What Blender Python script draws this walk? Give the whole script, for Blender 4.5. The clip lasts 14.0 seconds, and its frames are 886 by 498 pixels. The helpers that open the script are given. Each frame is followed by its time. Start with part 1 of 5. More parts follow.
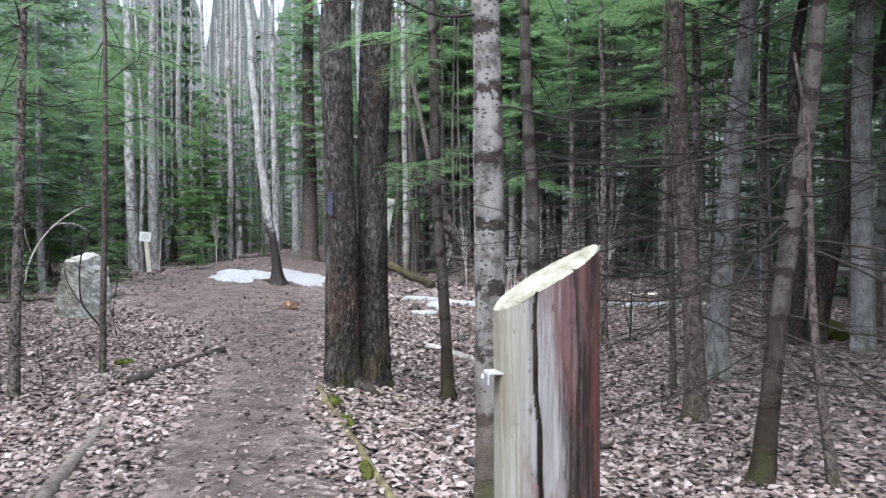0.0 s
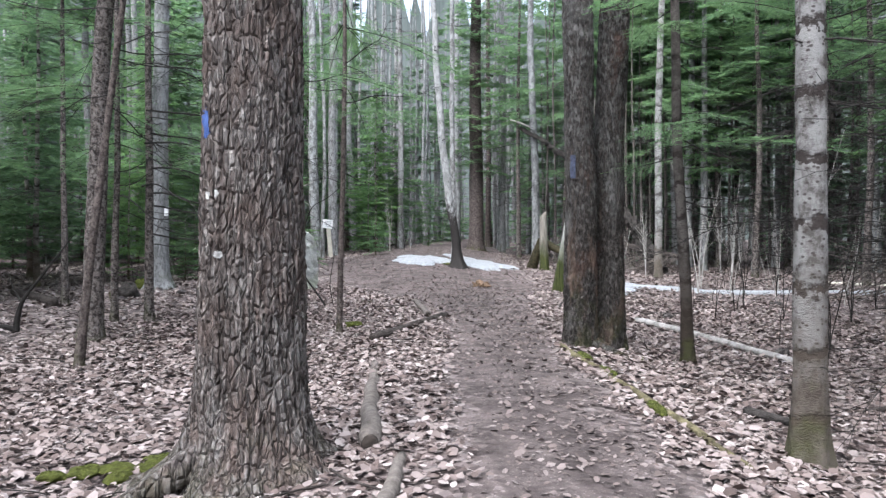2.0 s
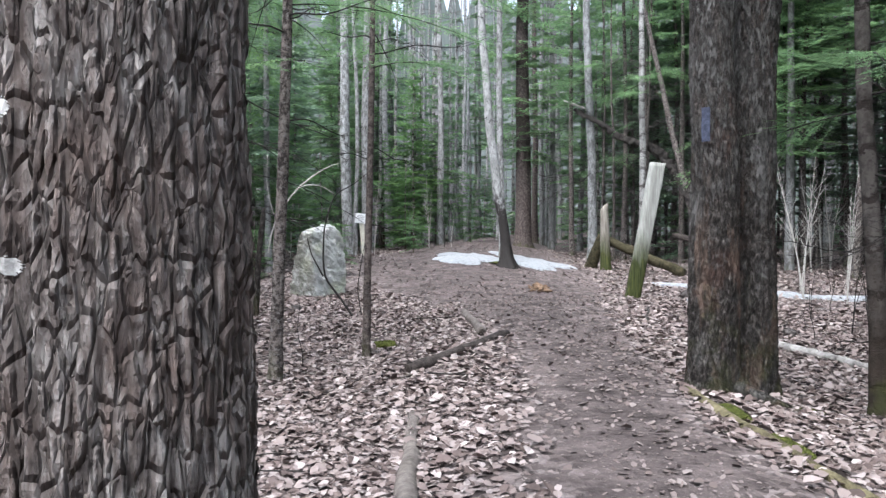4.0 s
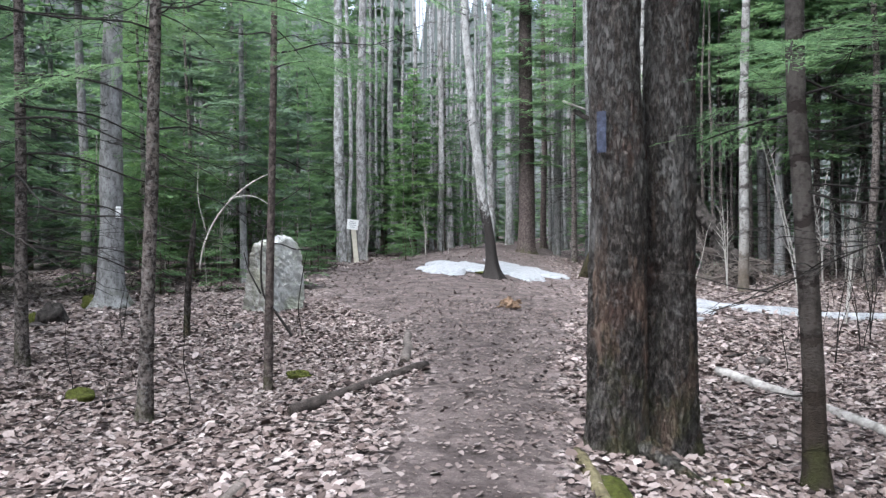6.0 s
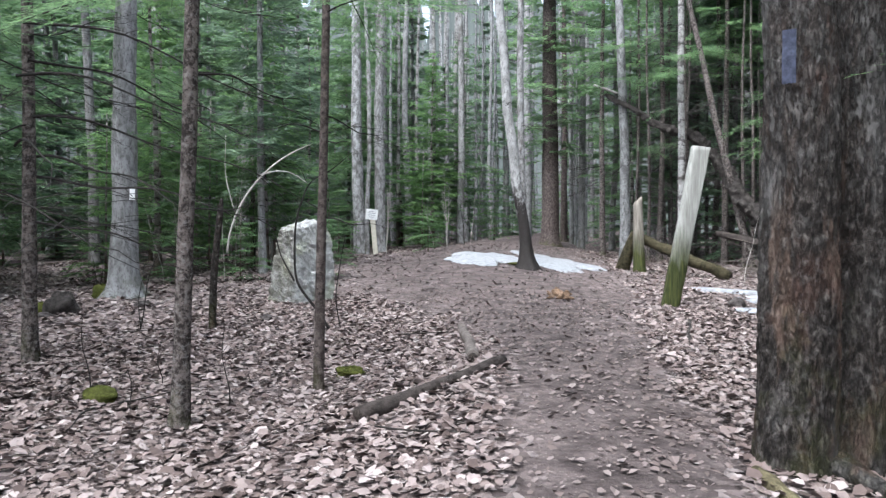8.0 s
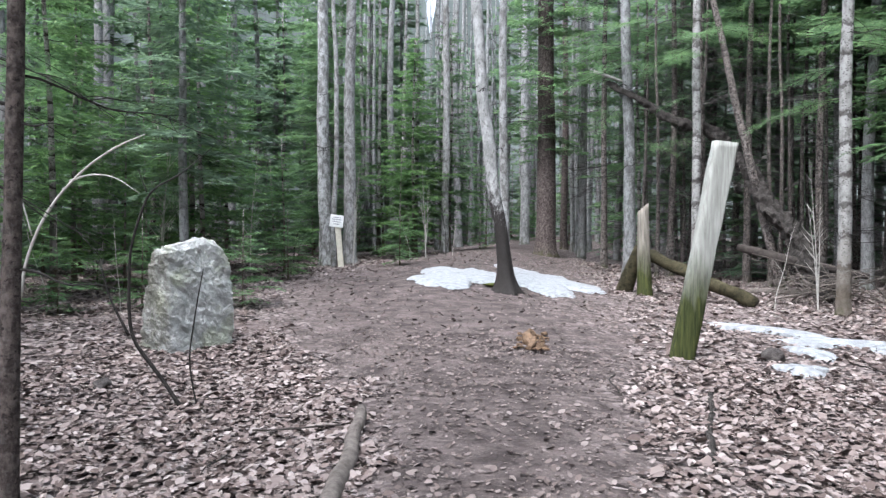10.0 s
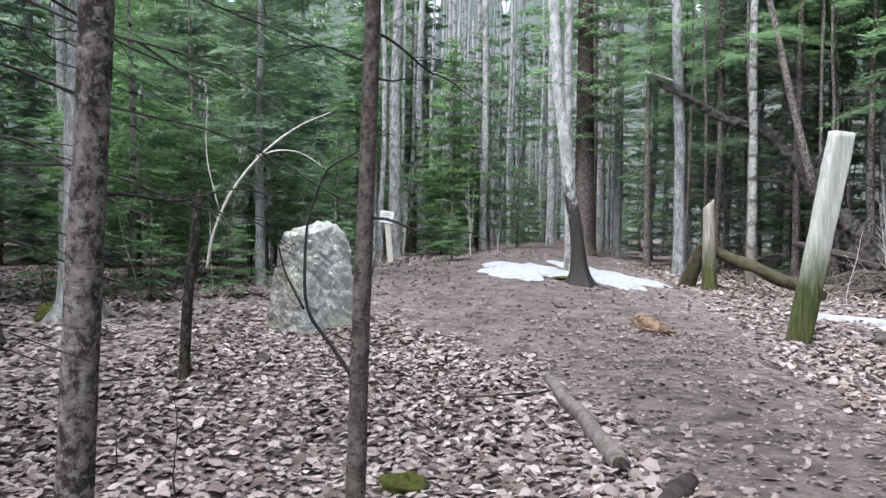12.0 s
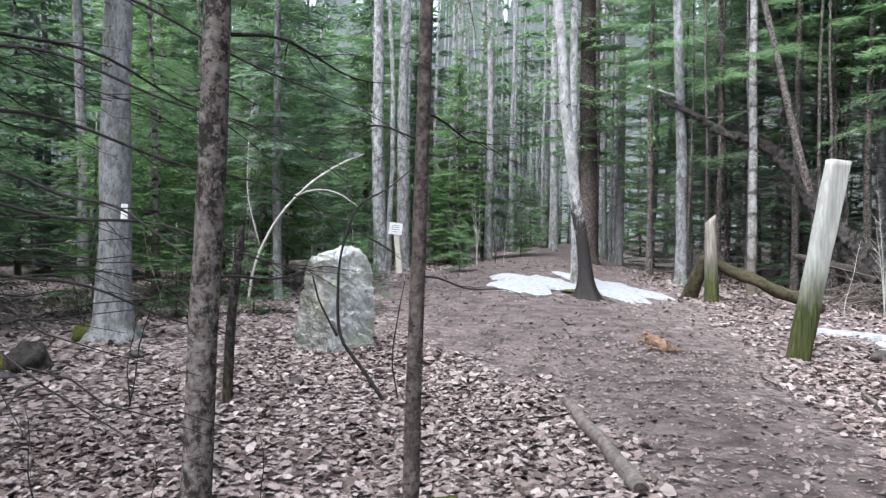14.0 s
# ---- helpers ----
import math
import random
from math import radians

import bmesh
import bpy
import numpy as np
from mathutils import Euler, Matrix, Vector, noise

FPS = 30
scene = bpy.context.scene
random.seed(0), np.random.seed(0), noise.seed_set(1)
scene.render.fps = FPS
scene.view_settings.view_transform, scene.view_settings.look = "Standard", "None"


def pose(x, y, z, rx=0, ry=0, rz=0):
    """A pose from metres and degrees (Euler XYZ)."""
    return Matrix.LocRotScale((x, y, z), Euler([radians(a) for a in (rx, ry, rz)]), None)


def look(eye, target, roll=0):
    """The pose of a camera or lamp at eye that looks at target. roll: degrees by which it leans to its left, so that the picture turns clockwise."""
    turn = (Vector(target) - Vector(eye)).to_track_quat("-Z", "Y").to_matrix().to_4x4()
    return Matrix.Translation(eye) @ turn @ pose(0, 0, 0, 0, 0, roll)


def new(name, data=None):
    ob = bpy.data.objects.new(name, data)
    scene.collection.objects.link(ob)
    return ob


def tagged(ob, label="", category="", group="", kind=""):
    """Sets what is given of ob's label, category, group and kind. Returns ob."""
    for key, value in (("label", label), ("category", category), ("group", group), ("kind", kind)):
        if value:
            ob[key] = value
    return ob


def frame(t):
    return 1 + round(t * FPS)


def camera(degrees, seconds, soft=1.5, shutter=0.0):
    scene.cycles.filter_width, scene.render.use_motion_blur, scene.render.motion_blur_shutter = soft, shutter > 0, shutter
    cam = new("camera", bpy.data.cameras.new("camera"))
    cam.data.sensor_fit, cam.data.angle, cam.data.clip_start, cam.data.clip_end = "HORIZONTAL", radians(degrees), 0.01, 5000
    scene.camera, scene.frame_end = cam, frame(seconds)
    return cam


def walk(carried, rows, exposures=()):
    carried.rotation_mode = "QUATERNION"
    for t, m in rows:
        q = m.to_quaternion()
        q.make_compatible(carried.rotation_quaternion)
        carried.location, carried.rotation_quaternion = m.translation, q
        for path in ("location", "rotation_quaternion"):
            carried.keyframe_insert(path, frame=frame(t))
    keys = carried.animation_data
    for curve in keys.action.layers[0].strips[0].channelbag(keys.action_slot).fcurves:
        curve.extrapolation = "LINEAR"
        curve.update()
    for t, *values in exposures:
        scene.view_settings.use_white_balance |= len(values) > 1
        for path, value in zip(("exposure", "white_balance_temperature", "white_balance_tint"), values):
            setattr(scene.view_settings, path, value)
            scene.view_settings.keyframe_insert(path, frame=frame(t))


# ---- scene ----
cam = camera(62.1, 14.0, 1.4)
EXPOSURE = 2.07
PATH = [
    (0, (0.535, 0.178, 1.798), (0.449, 2.176, 1.747), -0.4),
    (0.5, (0.483, -0.307, 1.774), (0.308, 1.685, 1.729), -0.2),
    (1, (0.28, -0.605, 1.693), (-0.057, 1.366, 1.657), -0.2),
    (1.5, (-0.016, -0.77, 1.501), (-0.438, 1.185, 1.458), -0.1),
    (2, (-0.61, -0.213, 1.366), (-1.061, 1.735, 1.319), -0.1),
    (2.2, (-0.865, 0.105, 1.356), (-1.324, 2.051, 1.31), -0.0),
    (4.3, (-1.444, 2.62, 1.316), (-2.028, 4.532, 1.257), 0.0),
    (4.5, (-1.32, 2.838, 1.393), (-1.925, 4.743, 1.335), 0.1),
    (5, (-1.025, 3.285, 1.566), (-1.642, 5.186, 1.508), -0.3),
    (5.5, (-0.797, 3.485, 1.643), (-1.424, 5.383, 1.583), -0.5),
    (6, (-0.53, 3.525, 1.491), (-1.165, 5.421, 1.437), -0.3),
    (6.5, (-0.315, 3.41, 1.454), (-0.953, 5.304, 1.399), -0.2),
    (7, (-0.445, 3.592, 1.38), (-1.065, 5.493, 1.332), -0.1),
    (7.5, (-1.177, 3.938, 1.33), (-1.791, 5.84, 1.275), -0.2),
    (7.7, (-1.356, 4.036, 1.271), (-1.978, 5.935, 1.213), -0.2),
    (9.8, (-1.767, 7.326, 1.523), (-2.439, 9.209, 1.455), 0.1),
    (10, (-1.593, 7.478, 1.558), (-2.259, 9.363, 1.492), 0.1),
    (10.5, (-1.284, 7.711, 1.63), (-1.942, 9.599, 1.575), 0.1),
    (11, (-1.909, 7.472, 1.713), (-2.561, 9.362, 1.656), 0.1),
    (11.5, (-2.665, 7.083, 1.596), (-3.31, 8.975, 1.54), 0.4),
    (12, (-3.04, 6.784, 1.302), (-3.677, 8.679, 1.252), 0.6),
    (12.5, (-3.44, 6.57, 1.176), (-4.067, 8.468, 1.128), 0.9),
    (13, (-3.447, 6.456, 1.208), (-4.079, 8.353, 1.168), 0.5),
    (13.5, (-3.313, 6.359, 1.398), (-3.944, 8.256, 1.351), 0.8),
    (14, (-3.113, 6.266, 1.598), (-3.748, 8.162, 1.549), 0.4),
]
walk(cam, [(t, look(eye, target, roll)) for t, eye, target, roll in PATH], exposures=[(0, EXPOSURE, 5850, 8), (7.7, EXPOSURE, 5850, 8), (12.5, EXPOSURE + 0.15, 5850, 9), (14, EXPOSURE + 0.15, 5850, 9)])


# ---- world and light ----
world = bpy.data.worlds.new("overcast_sky")
scene.world = world
world.use_nodes = True
wn = world.node_tree.nodes
sky = wn.new("ShaderNodeTexSky")
sky.sky_type, sky.sun_disc = "NISHITA", False
sky.sun_elevation, sky.sun_rotation = radians(60), radians(200)
sky.air_density, sky.dust_density = 1.0, 5.0
hsv = wn.new("ShaderNodeHueSaturation")
hsv.inputs["Saturation"].default_value = 0.45
world.node_tree.links.new(sky.outputs[0], hsv.inputs["Color"])
world.node_tree.links.new(hsv.outputs[0], wn["Background"].inputs["Color"])
wn["Background"].inputs["Strength"].default_value = 0.15
sun = new("sun", bpy.data.lights.new("sun", "SUN"))
sun.data.energy, sun.data.angle, sun.data.color = 1.4, radians(70), (1.0, 0.985, 0.96)
sun.matrix_world = look((0, 0, 30), (Vector((0, 0, 30)) - Vector((math.sin(radians(200)) * 0.5, math.cos(radians(200)) * 0.5, 0.866))))


# ---- materials ----
class Nodes:
    """A small builder for one procedural material."""

    def __init__(self, name, rough=0.85):
        self.m = bpy.data.materials.new(name)
        self.m.use_nodes = True
        self.t = self.m.node_tree
        self.bsdf = self.t.nodes["Principled BSDF"]
        self.bsdf.inputs["Roughness"].default_value = rough
        self.bsdf.inputs["Specular IOR Level"].default_value = 0.12

    def add(self, kind):
        return self.t.nodes.new("ShaderNode" + kind)

    def put(self, a, b):
        self.t.links.new(a, b)

    def coords(self, scale=(1, 1, 1), world_space=False):
        m = self.add("Mapping")
        m.inputs["Scale"].default_value = scale
        if world_space:
            self.put(self.add("NewGeometry").outputs["Position"], m.inputs[0])
        else:
            self.put(self.add("TexCoord").outputs["Object"], m.inputs[0])
        return m.outputs[0]

    def noise(self, vec, scale, detail=5, rough=0.6, distort=0.0):
        n = self.add("TexNoise")
        self.put(vec, n.inputs["Vector"])
        n.inputs["Scale"].default_value, n.inputs["Detail"].default_value = scale, detail
        n.inputs["Roughness"].default_value, n.inputs["Distortion"].default_value = rough, distort
        return n.outputs["Fac"]

    def voronoi(self, vec, scale, feature="F1", out="Distance"):
        n = self.add("TexVoronoi")
        n.feature = feature
        self.put(vec, n.inputs["Vector"])
        n.inputs["Scale"].default_value = scale
        return n.outputs[out]

    def ramp(self, fac, *stops):
        r = self.add("ValToRGB")
        e = r.color_ramp.elements
        while len(e) < len(stops):
            e.new(0.5)
        for i, (p, c) in enumerate(stops):
            e[i].position = p
            e[i].color = (*c, 1) if len(c) == 3 else c
        self.put(fac, r.inputs[0])
        return r.outputs[0]

    def step(self, fac, lo, hi):
        r = self.add("MapRange")
        self.put(fac, r.inputs["Value"])
        r.inputs["From Min"].default_value, r.inputs["From Max"].default_value = lo, hi
        return r.outputs[0]

    def math(self, op, a, b=0.0):
        n = self.add("Math")
        n.operation = op
        for i, v in enumerate((a, b)):
            if isinstance(v, (int, float)):
                n.inputs[i].default_value = v
            else:
                self.put(v, n.inputs[i])
        return n.outputs[0]

    def mix(self, fac, a, b, blend="MIX"):
        n = self.add("Mix")
        n.data_type, n.blend_type = "RGBA", blend
        for sock, v in ((n.inputs["Factor"], fac), (n.inputs[6], a), (n.inputs[7], b)):
            if isinstance(v, (int, float)):
                sock.default_value = v
            elif isinstance(v, tuple):
                sock.default_value = (*v, 1)
            else:
                self.put(v, sock)
        return n.outputs[2]

    def height(self):
        s = self.add("SeparateXYZ")
        self.put(self.add("TexCoord").outputs["Object"], s.inputs[0])
        return s.outputs[2]

    def attr(self, name):
        a = self.add("Attribute")
        a.attribute_name = name
        return a.outputs["Fac"]

    def random(self):
        return self.add("ObjectInfo").outputs["Random"]

    def island(self):
        return self.add("NewGeometry").outputs["Random Per Island"]

    def done(self, colour, bump=None, strength=0.5, distance=0.02):
        if isinstance(colour, tuple):
            self.bsdf.inputs["Base Color"].default_value = (*colour, 1)
        else:
            self.put(colour, self.bsdf.inputs["Base Color"])
        if bump is not None:
            b = self.add("Bump")
            b.inputs["Strength"].default_value, b.inputs["Distance"].default_value = strength, distance
            self.put(bump, b.inputs["Height"])
            self.put(b.outputs[0], self.bsdf.inputs["Normal"])
        return self.m


def moss_on(k, colour, top, amount=0.5):
    """Green moss and algae that climb a trunk from its foot."""
    z = k.height()
    n = k.noise(k.coords(), 5.0, 6)
    f = k.math("ADD", k.step(z, top, 0.0), k.step(n, 0.75, 0.35))
    f = k.step(f, 1.25, 1.75)
    return k.mix(k.math("MULTIPLY", f, amount), colour, (0.045, 0.05, 0.016))


def bark_furrowed():
    k = Nodes("furrowed_bark")
    v = k.coords((1, 1, 0.22))
    n = k.noise(v, 26, 6, 0.65, 0.4)
    big = k.noise(k.coords((1, 1, 0.6)), 3.5, 4)
    fine = k.noise(k.coords((1, 1, 0.5)), 90, 4)
    c = k.ramp(n, (0.38, (0.035, 0.027, 0.024)), (0.48, (0.115, 0.093, 0.084)), (0.6, (0.25, 0.228, 0.214)))
    c = k.mix(k.math("MULTIPLY", k.step(big, 0.47, 0.62), 0.6), c, (0.11, 0.07, 0.056))
    c = k.mix(k.math("MULTIPLY", fine, 0.35), c, (0.22, 0.2, 0.188))
    # furrows and plate edges: crevice shade painted in, on top of the bump
    crack = k.step(k.voronoi(k.coords((1, 1, 0.085)), 18, "DISTANCE_TO_EDGE"), 0.0, 0.22)
    c = k.mix(k.math("MULTIPLY", k.math("SUBTRACT", 1.0, crack), 0.4), c, (0.04, 0.031, 0.028))
    chunk = k.step(k.voronoi(k.coords((1, 1, 0.4)), 22, "DISTANCE_TO_EDGE"), 0.0, 0.16)
    c = k.mix(k.math("MULTIPLY", k.math("SUBTRACT", 1.0, chunk), 0.2), c, (0.03, 0.023, 0.021))
    c = moss_on(k, c, 0.7, 0.3)
    return k.done(c, k.math("ADD", k.math("ADD", crack, chunk), k.math("ADD", n, k.math("MULTIPLY", fine, 0.4))), 1.0, 0.03)


def bark_dark():
    k = Nodes("dark_maple_bark")
    v = k.coords((1, 1, 0.55))
    n = k.noise(v, 30, 8, 0.72, 0.3)
    flakes = k.voronoi(k.coords((1, 1, 0.45)), 34, "DISTANCE_TO_EDGE")
    big = k.noise(k.coords((1, 1, 0.5)), 2.6, 5, 0.6)
    c = k.ramp(n, (0.36, (0.012, 0.01, 0.009)), (0.5, (0.03, 0.025, 0.022)), (0.66, (0.095, 0.084, 0.077)))
    c = k.mix(k.math("MULTIPLY", k.step(big, 0.54, 0.66), 0.4), c, (0.13, 0.127, 0.123))
    c = k.mix(k.math("MULTIPLY", k.step(big, 0.44, 0.34), 0.6), c, (0.075, 0.042, 0.032))
    c = k.mix(k.math("MULTIPLY", k.step(k.noise(k.coords((1, 1, 0.8)), 18, 6), 0.55, 0.64), 0.22), c, (0.18, 0.172, 0.165))
    high = k.step(k.math("ADD", k.height(), k.math("MULTIPLY", big, 2.2)), 2.5, 3.1)
    plates = k.step(k.noise(k.coords((1, 1, 0.35)), 24, 6, 0.7), 0.47, 0.56)
    c = k.mix(k.math("MULTIPLY", k.math("MULTIPLY", high, plates), 0.5), c, (0.14, 0.135, 0.13))
    bare = k.step(k.noise(k.coords((1, 1, 0.2)), 7, 5, 0.6), 0.55, 0.63)
    c = k.mix(k.math("MULTIPLY", k.math("MULTIPLY", k.math("SUBTRACT", 1.0, high), bare), 0.45), c, (0.12, 0.08, 0.06))
    c = moss_on(k, c, 1.5, 0.4)
    return k.done(c, k.math("ADD", k.math("ADD", n, plates), k.math("MULTIPLY", flakes, 0.5)), 1.0, 0.024)


def bark_banded(name="banded_fir_bark", light=(0.195, 0.188, 0.184), mid=(0.06, 0.054, 0.05), step=0.42, moss=1.0, dark=0.95):
    k = Nodes(name)
    z = k.height()
    wob = k.noise(k.coords((1, 1, 1)), 6, 4)
    zz = k.math("ADD", k.math("DIVIDE", z, step), k.math("MULTIPLY", wob, 0.75))
    fr = k.math("FRACT", zz)
    band = k.step(k.math("ADD", fr, k.math("MULTIPLY", k.noise(k.coords((1, 1, 2)), 28, 5, 0.7), 0.34)), 0.39, 0.31)
    gate = k.step(k.noise(k.coords((1.5, 1.5, 1.2)), 9, 4), 0.34, 0.42)
    spots = k.step(k.voronoi(k.coords((1, 1, 1.5)), 19), 0.30, 0.18)
    patch = k.noise(k.coords((1, 1, 0.8)), 7, 7, 0.7)
    fine = k.noise(k.coords((1, 1, 2.5)), 50, 5)
    c = k.ramp(patch, (0.4, mid), (0.54, light))
    c = k.mix(k.math("MULTIPLY", fine, 0.5), c, k.mix(0.5, c, (0.12, 0.11, 0.1)))
    c = k.mix(k.math("MULTIPLY", spots, 0.9), c, (0.04, 0.032, 0.03))
    c = k.mix(k.math("MULTIPLY", k.math("MULTIPLY", band, gate), dark), c, (0.025, 0.019, 0.017))
    low = k.step(k.math("ADD", z, k.math("MULTIPLY", wob, 1.6)), 2.3, 1.3)
    c = k.mix(k.math("MULTIPLY", low, 0.85), c, k.mix(patch, tuple(0.25 * q for q in mid), (0.56 * light[0], 0.44 * light[1], 0.33 * light[2])))
    c = moss_on(k, c, moss, 0.55)
    return k.done(c, k.math("SUBTRACT", fine, k.math("MULTIPLY", band, 0.9)), 0.9, 0.02)


def bark_scaly(name="scaly_spruce_bark", light=(0.14, 0.118, 0.108), dark=(0.024, 0.019, 0.017), spot=0.55):
    k = Nodes(name)
    n = k.noise(k.coords((1, 1, 0.7)), 20, 7, 0.7)
    big = k.noise(k.coords((1, 1, 1.3)), 27, 6, 0.7)
    c = k.ramp(n, (0.43, dark), (0.58, light))
    c = k.mix(k.math("MULTIPLY", k.step(big, 0.54, 0.59), spot), c, (0.2, 0.188, 0.18))
    c = k.mix(k.math("MULTIPLY", k.step(big, 0.43, 0.39), 0.9), c, (0.02, 0.016, 0.015))
    c = moss_on(k, c, 0.5, 0.5)
    return k.done(c, k.math("ADD", n, big), 1.0, 0.02)


def bark_grey(name="pale_grey_bark", light=(0.3, 0.303, 0.305), mid=(0.15, 0.15, 0.15)):
    k = Nodes(name)
    n = k.noise(k.coords((1, 1, 0.5)), 9, 8, 0.7)
    spots = k.step(k.voronoi(k.coords((1, 1, 2.2)), 9), 0.2, 0.08)
    fine = k.noise(k.coords((1, 1, 3)), 60, 4)
    c = k.ramp(n, (0.42, mid), (0.57, light))
    c = k.mix(k.math("MULTIPLY", k.random(), 0.6), c, k.mix(0.6, c, (0.125, 0.11, 0.1)))
    flake = k.noise(k.coords((1, 1, 0.4)), 34, 6, 0.7)
    c = k.mix(k.math("MULTIPLY", k.step(flake, 0.5, 0.36), 0.65), c, (0.06, 0.052, 0.047))
    c = k.mix(k.math("MULTIPLY", spots, 0.75), c, (0.05, 0.044, 0.04))
    c = moss_on(k, c, 0.7, 0.5)
    return k.done(c, k.math("ADD", k.math("ADD", n, fine), flake), 0.9, 0.018)


def bark_snow_tree():
    k = Nodes("pale_bark_dark_foot")
    z = k.height()
    n = k.noise(k.coords((1, 1, 0.5)), 9, 8, 0.7)
    fine = k.noise(k.coords((1, 1, 3)), 50, 4)
    c = k.ramp(n, (0.36, (0.12, 0.118, 0.115)), (0.6, (0.29, 0.288, 0.284)))
    f = k.step(k.math("ADD", z, k.math("MULTIPLY", n, 3.0)), 3.5, 2.9)
    c = k.mix(k.math("MULTIPLY", k.step(k.noise(k.coords((1, 1, 0.7)), 15, 6, 0.7), 0.55, 0.63), 0.7), c, (0.07, 0.062, 0.057))
    c = k.mix(k.math("MULTIPLY", f, 0.97), c, k.mix(fine, (0.006, 0.005, 0.005), (0.03, 0.025, 0.023)))
    return k.done(c, k.math("ADD", n, fine), 0.5, 0.012)


def wood_weathered(name, light, mid, algae=0.0, top=1.0, streak=None):
    k = Nodes(name)
    v = k.coords((1, 1, 0.06))
    n = k.noise(v, 40, 6, 0.65)
    big = k.noise(k.coords((1, 1, 0.25)), 6, 5, 0.6)
    c = k.ramp(n, (0.3, mid), (0.62, light))
    c = k.mix(k.math("MULTIPLY", k.step(big, 0.45, 0.7), 0.35), c, mid)
    if streak:
        s = k.add("SeparateXYZ")
        k.put(k.add("TexCoord").outputs["Object"], s.inputs[0])
        side = k.step(k.math("ADD", s.outputs[0], k.math("MULTIPLY", k.noise(k.coords((1, 1, 0.08)), 26, 6, 0.7), 0.2)), 0.115, 0.15)
        dark = k.step(k.noise(k.coords((1, 1, 0.1)), 16, 6, 0.7), 0.42, 0.56)
        rust = k.mix(dark, (0.07, 0.028, 0.022), (0.014, 0.007, 0.006))
        c = k.mix(k.math("MULTIPLY", side, 0.95), c, rust)
        blot = k.step(k.noise(k.coords((1, 1, 0.22)), 9, 6, 0.7), 0.5, 0.6)
        c = k.mix(k.math("MULTIPLY", blot, 0.8), c, (0.095, 0.056, 0.057))
        knot = k.step(k.noise(k.coords((1, 1, 0.45)), 21, 5, 0.7), 0.6, 0.68)
        c = k.mix(k.math("MULTIPLY", knot, 0.85), c, (0.022, 0.016, 0.015))
        hair = k.step(k.noise(k.coords((1, 1, 0.022)), 120, 4, 0.6), 0.56, 0.66)
        c = k.mix(k.math("MULTIPLY", hair, 0.55), c, (0.045, 0.038, 0.037))
        left = k.step(s.outputs[0], -0.03, -0.11)
        c = k.mix(k.math("MULTIPLY", left, 0.4), c, (0.24, 0.24, 0.17))
    if algae:
        f = k.step(k.math("ADD", k.height(), k.math("MULTIPLY", big, 0.9)), top + 0.75, top + 0.1)
        c = k.mix(k.math("MULTIPLY", f, algae), c, k.mix(k.step(n, 0.35, 0.65), (0.01, 0.014, 0.004), (0.05, 0.057, 0.013)))
    return k.done(c, n, 0.5, 0.008)


def ground_material():
    k = Nodes("forest_floor", 0.95)
    p = k.coords((1, 1, 1), True)
    cells = k.add("TexVoronoi")
    k.put(p, cells.inputs["Vector"])
    cells.inputs["Scale"].default_value = 17
    sep = k.add("SeparateColor")
    k.put(cells.outputs["Color"], sep.inputs[0])
    litter = k.ramp(sep.outputs[0], (0.0, (0.016, 0.012, 0.011)), (0.35, (0.07, 0.055, 0.052)), (0.8, (0.165, 0.135, 0.128)), (1.0, (0.26, 0.222, 0.212)))
    big = k.noise(p, 0.9, 5, 0.6)
    litter = k.mix(k.math("MULTIPLY", k.step(big, 0.5, 0.7), 0.5), litter, (0.085, 0.06, 0.055))
    fine = k.noise(p, 45, 6, 0.7)
    mid = k.noise(p, 3.2, 6, 0.65)
    soil = k.ramp(mid, (0.36, (0.03, 0.024, 0.023)), (0.64, (0.11, 0.089, 0.085)))
    crumbs = k.step(k.voronoi(p, 38), 0.28, 0.12)
    soil = k.mix(k.math("MULTIPLY", crumbs, k.step(mid, 0.4, 0.62)), soil, (0.2, 0.175, 0.163))
    soil = k.mix(k.math("MULTIPLY", fine, 0.5), soil, (0.06, 0.046, 0.042))
    wear = k.attr("wear")
    f = k.step(k.math("ADD", wear, k.math("MULTIPLY", k.math("SUBTRACT", k.noise(p, 4, 6, 0.75), 0.5), 1.7)), 0.25, 0.8)
    c = k.mix(f, litter, soil)
    h = k.math("ADD", k.math("MULTIPLY", cells.outputs["Distance"], 1.2), fine)
    return k.done(c, h, 0.6, 0.02)


def leaf_material(name="dry_fallen_leaves", shade=None):
    k = Nodes(name, 0.75)
    r = k.island()
    c = k.ramp(r, (0.0, (0.03, 0.022, 0.02)), (0.25, (0.09, 0.068, 0.063)), (0.6, (0.172, 0.139, 0.131)), (0.9, (0.248, 0.21, 0.2)), (1.0, (0.33, 0.288, 0.275)))
    n = k.noise(k.coords((1, 1, 1), True), 60, 3)
    c = k.mix(k.math("MULTIPLY", n, 0.35), c, (0.15, 0.11, 0.095))
    if shade:
        c = k.mix(0.55, c, shade)
    return k.done(c)


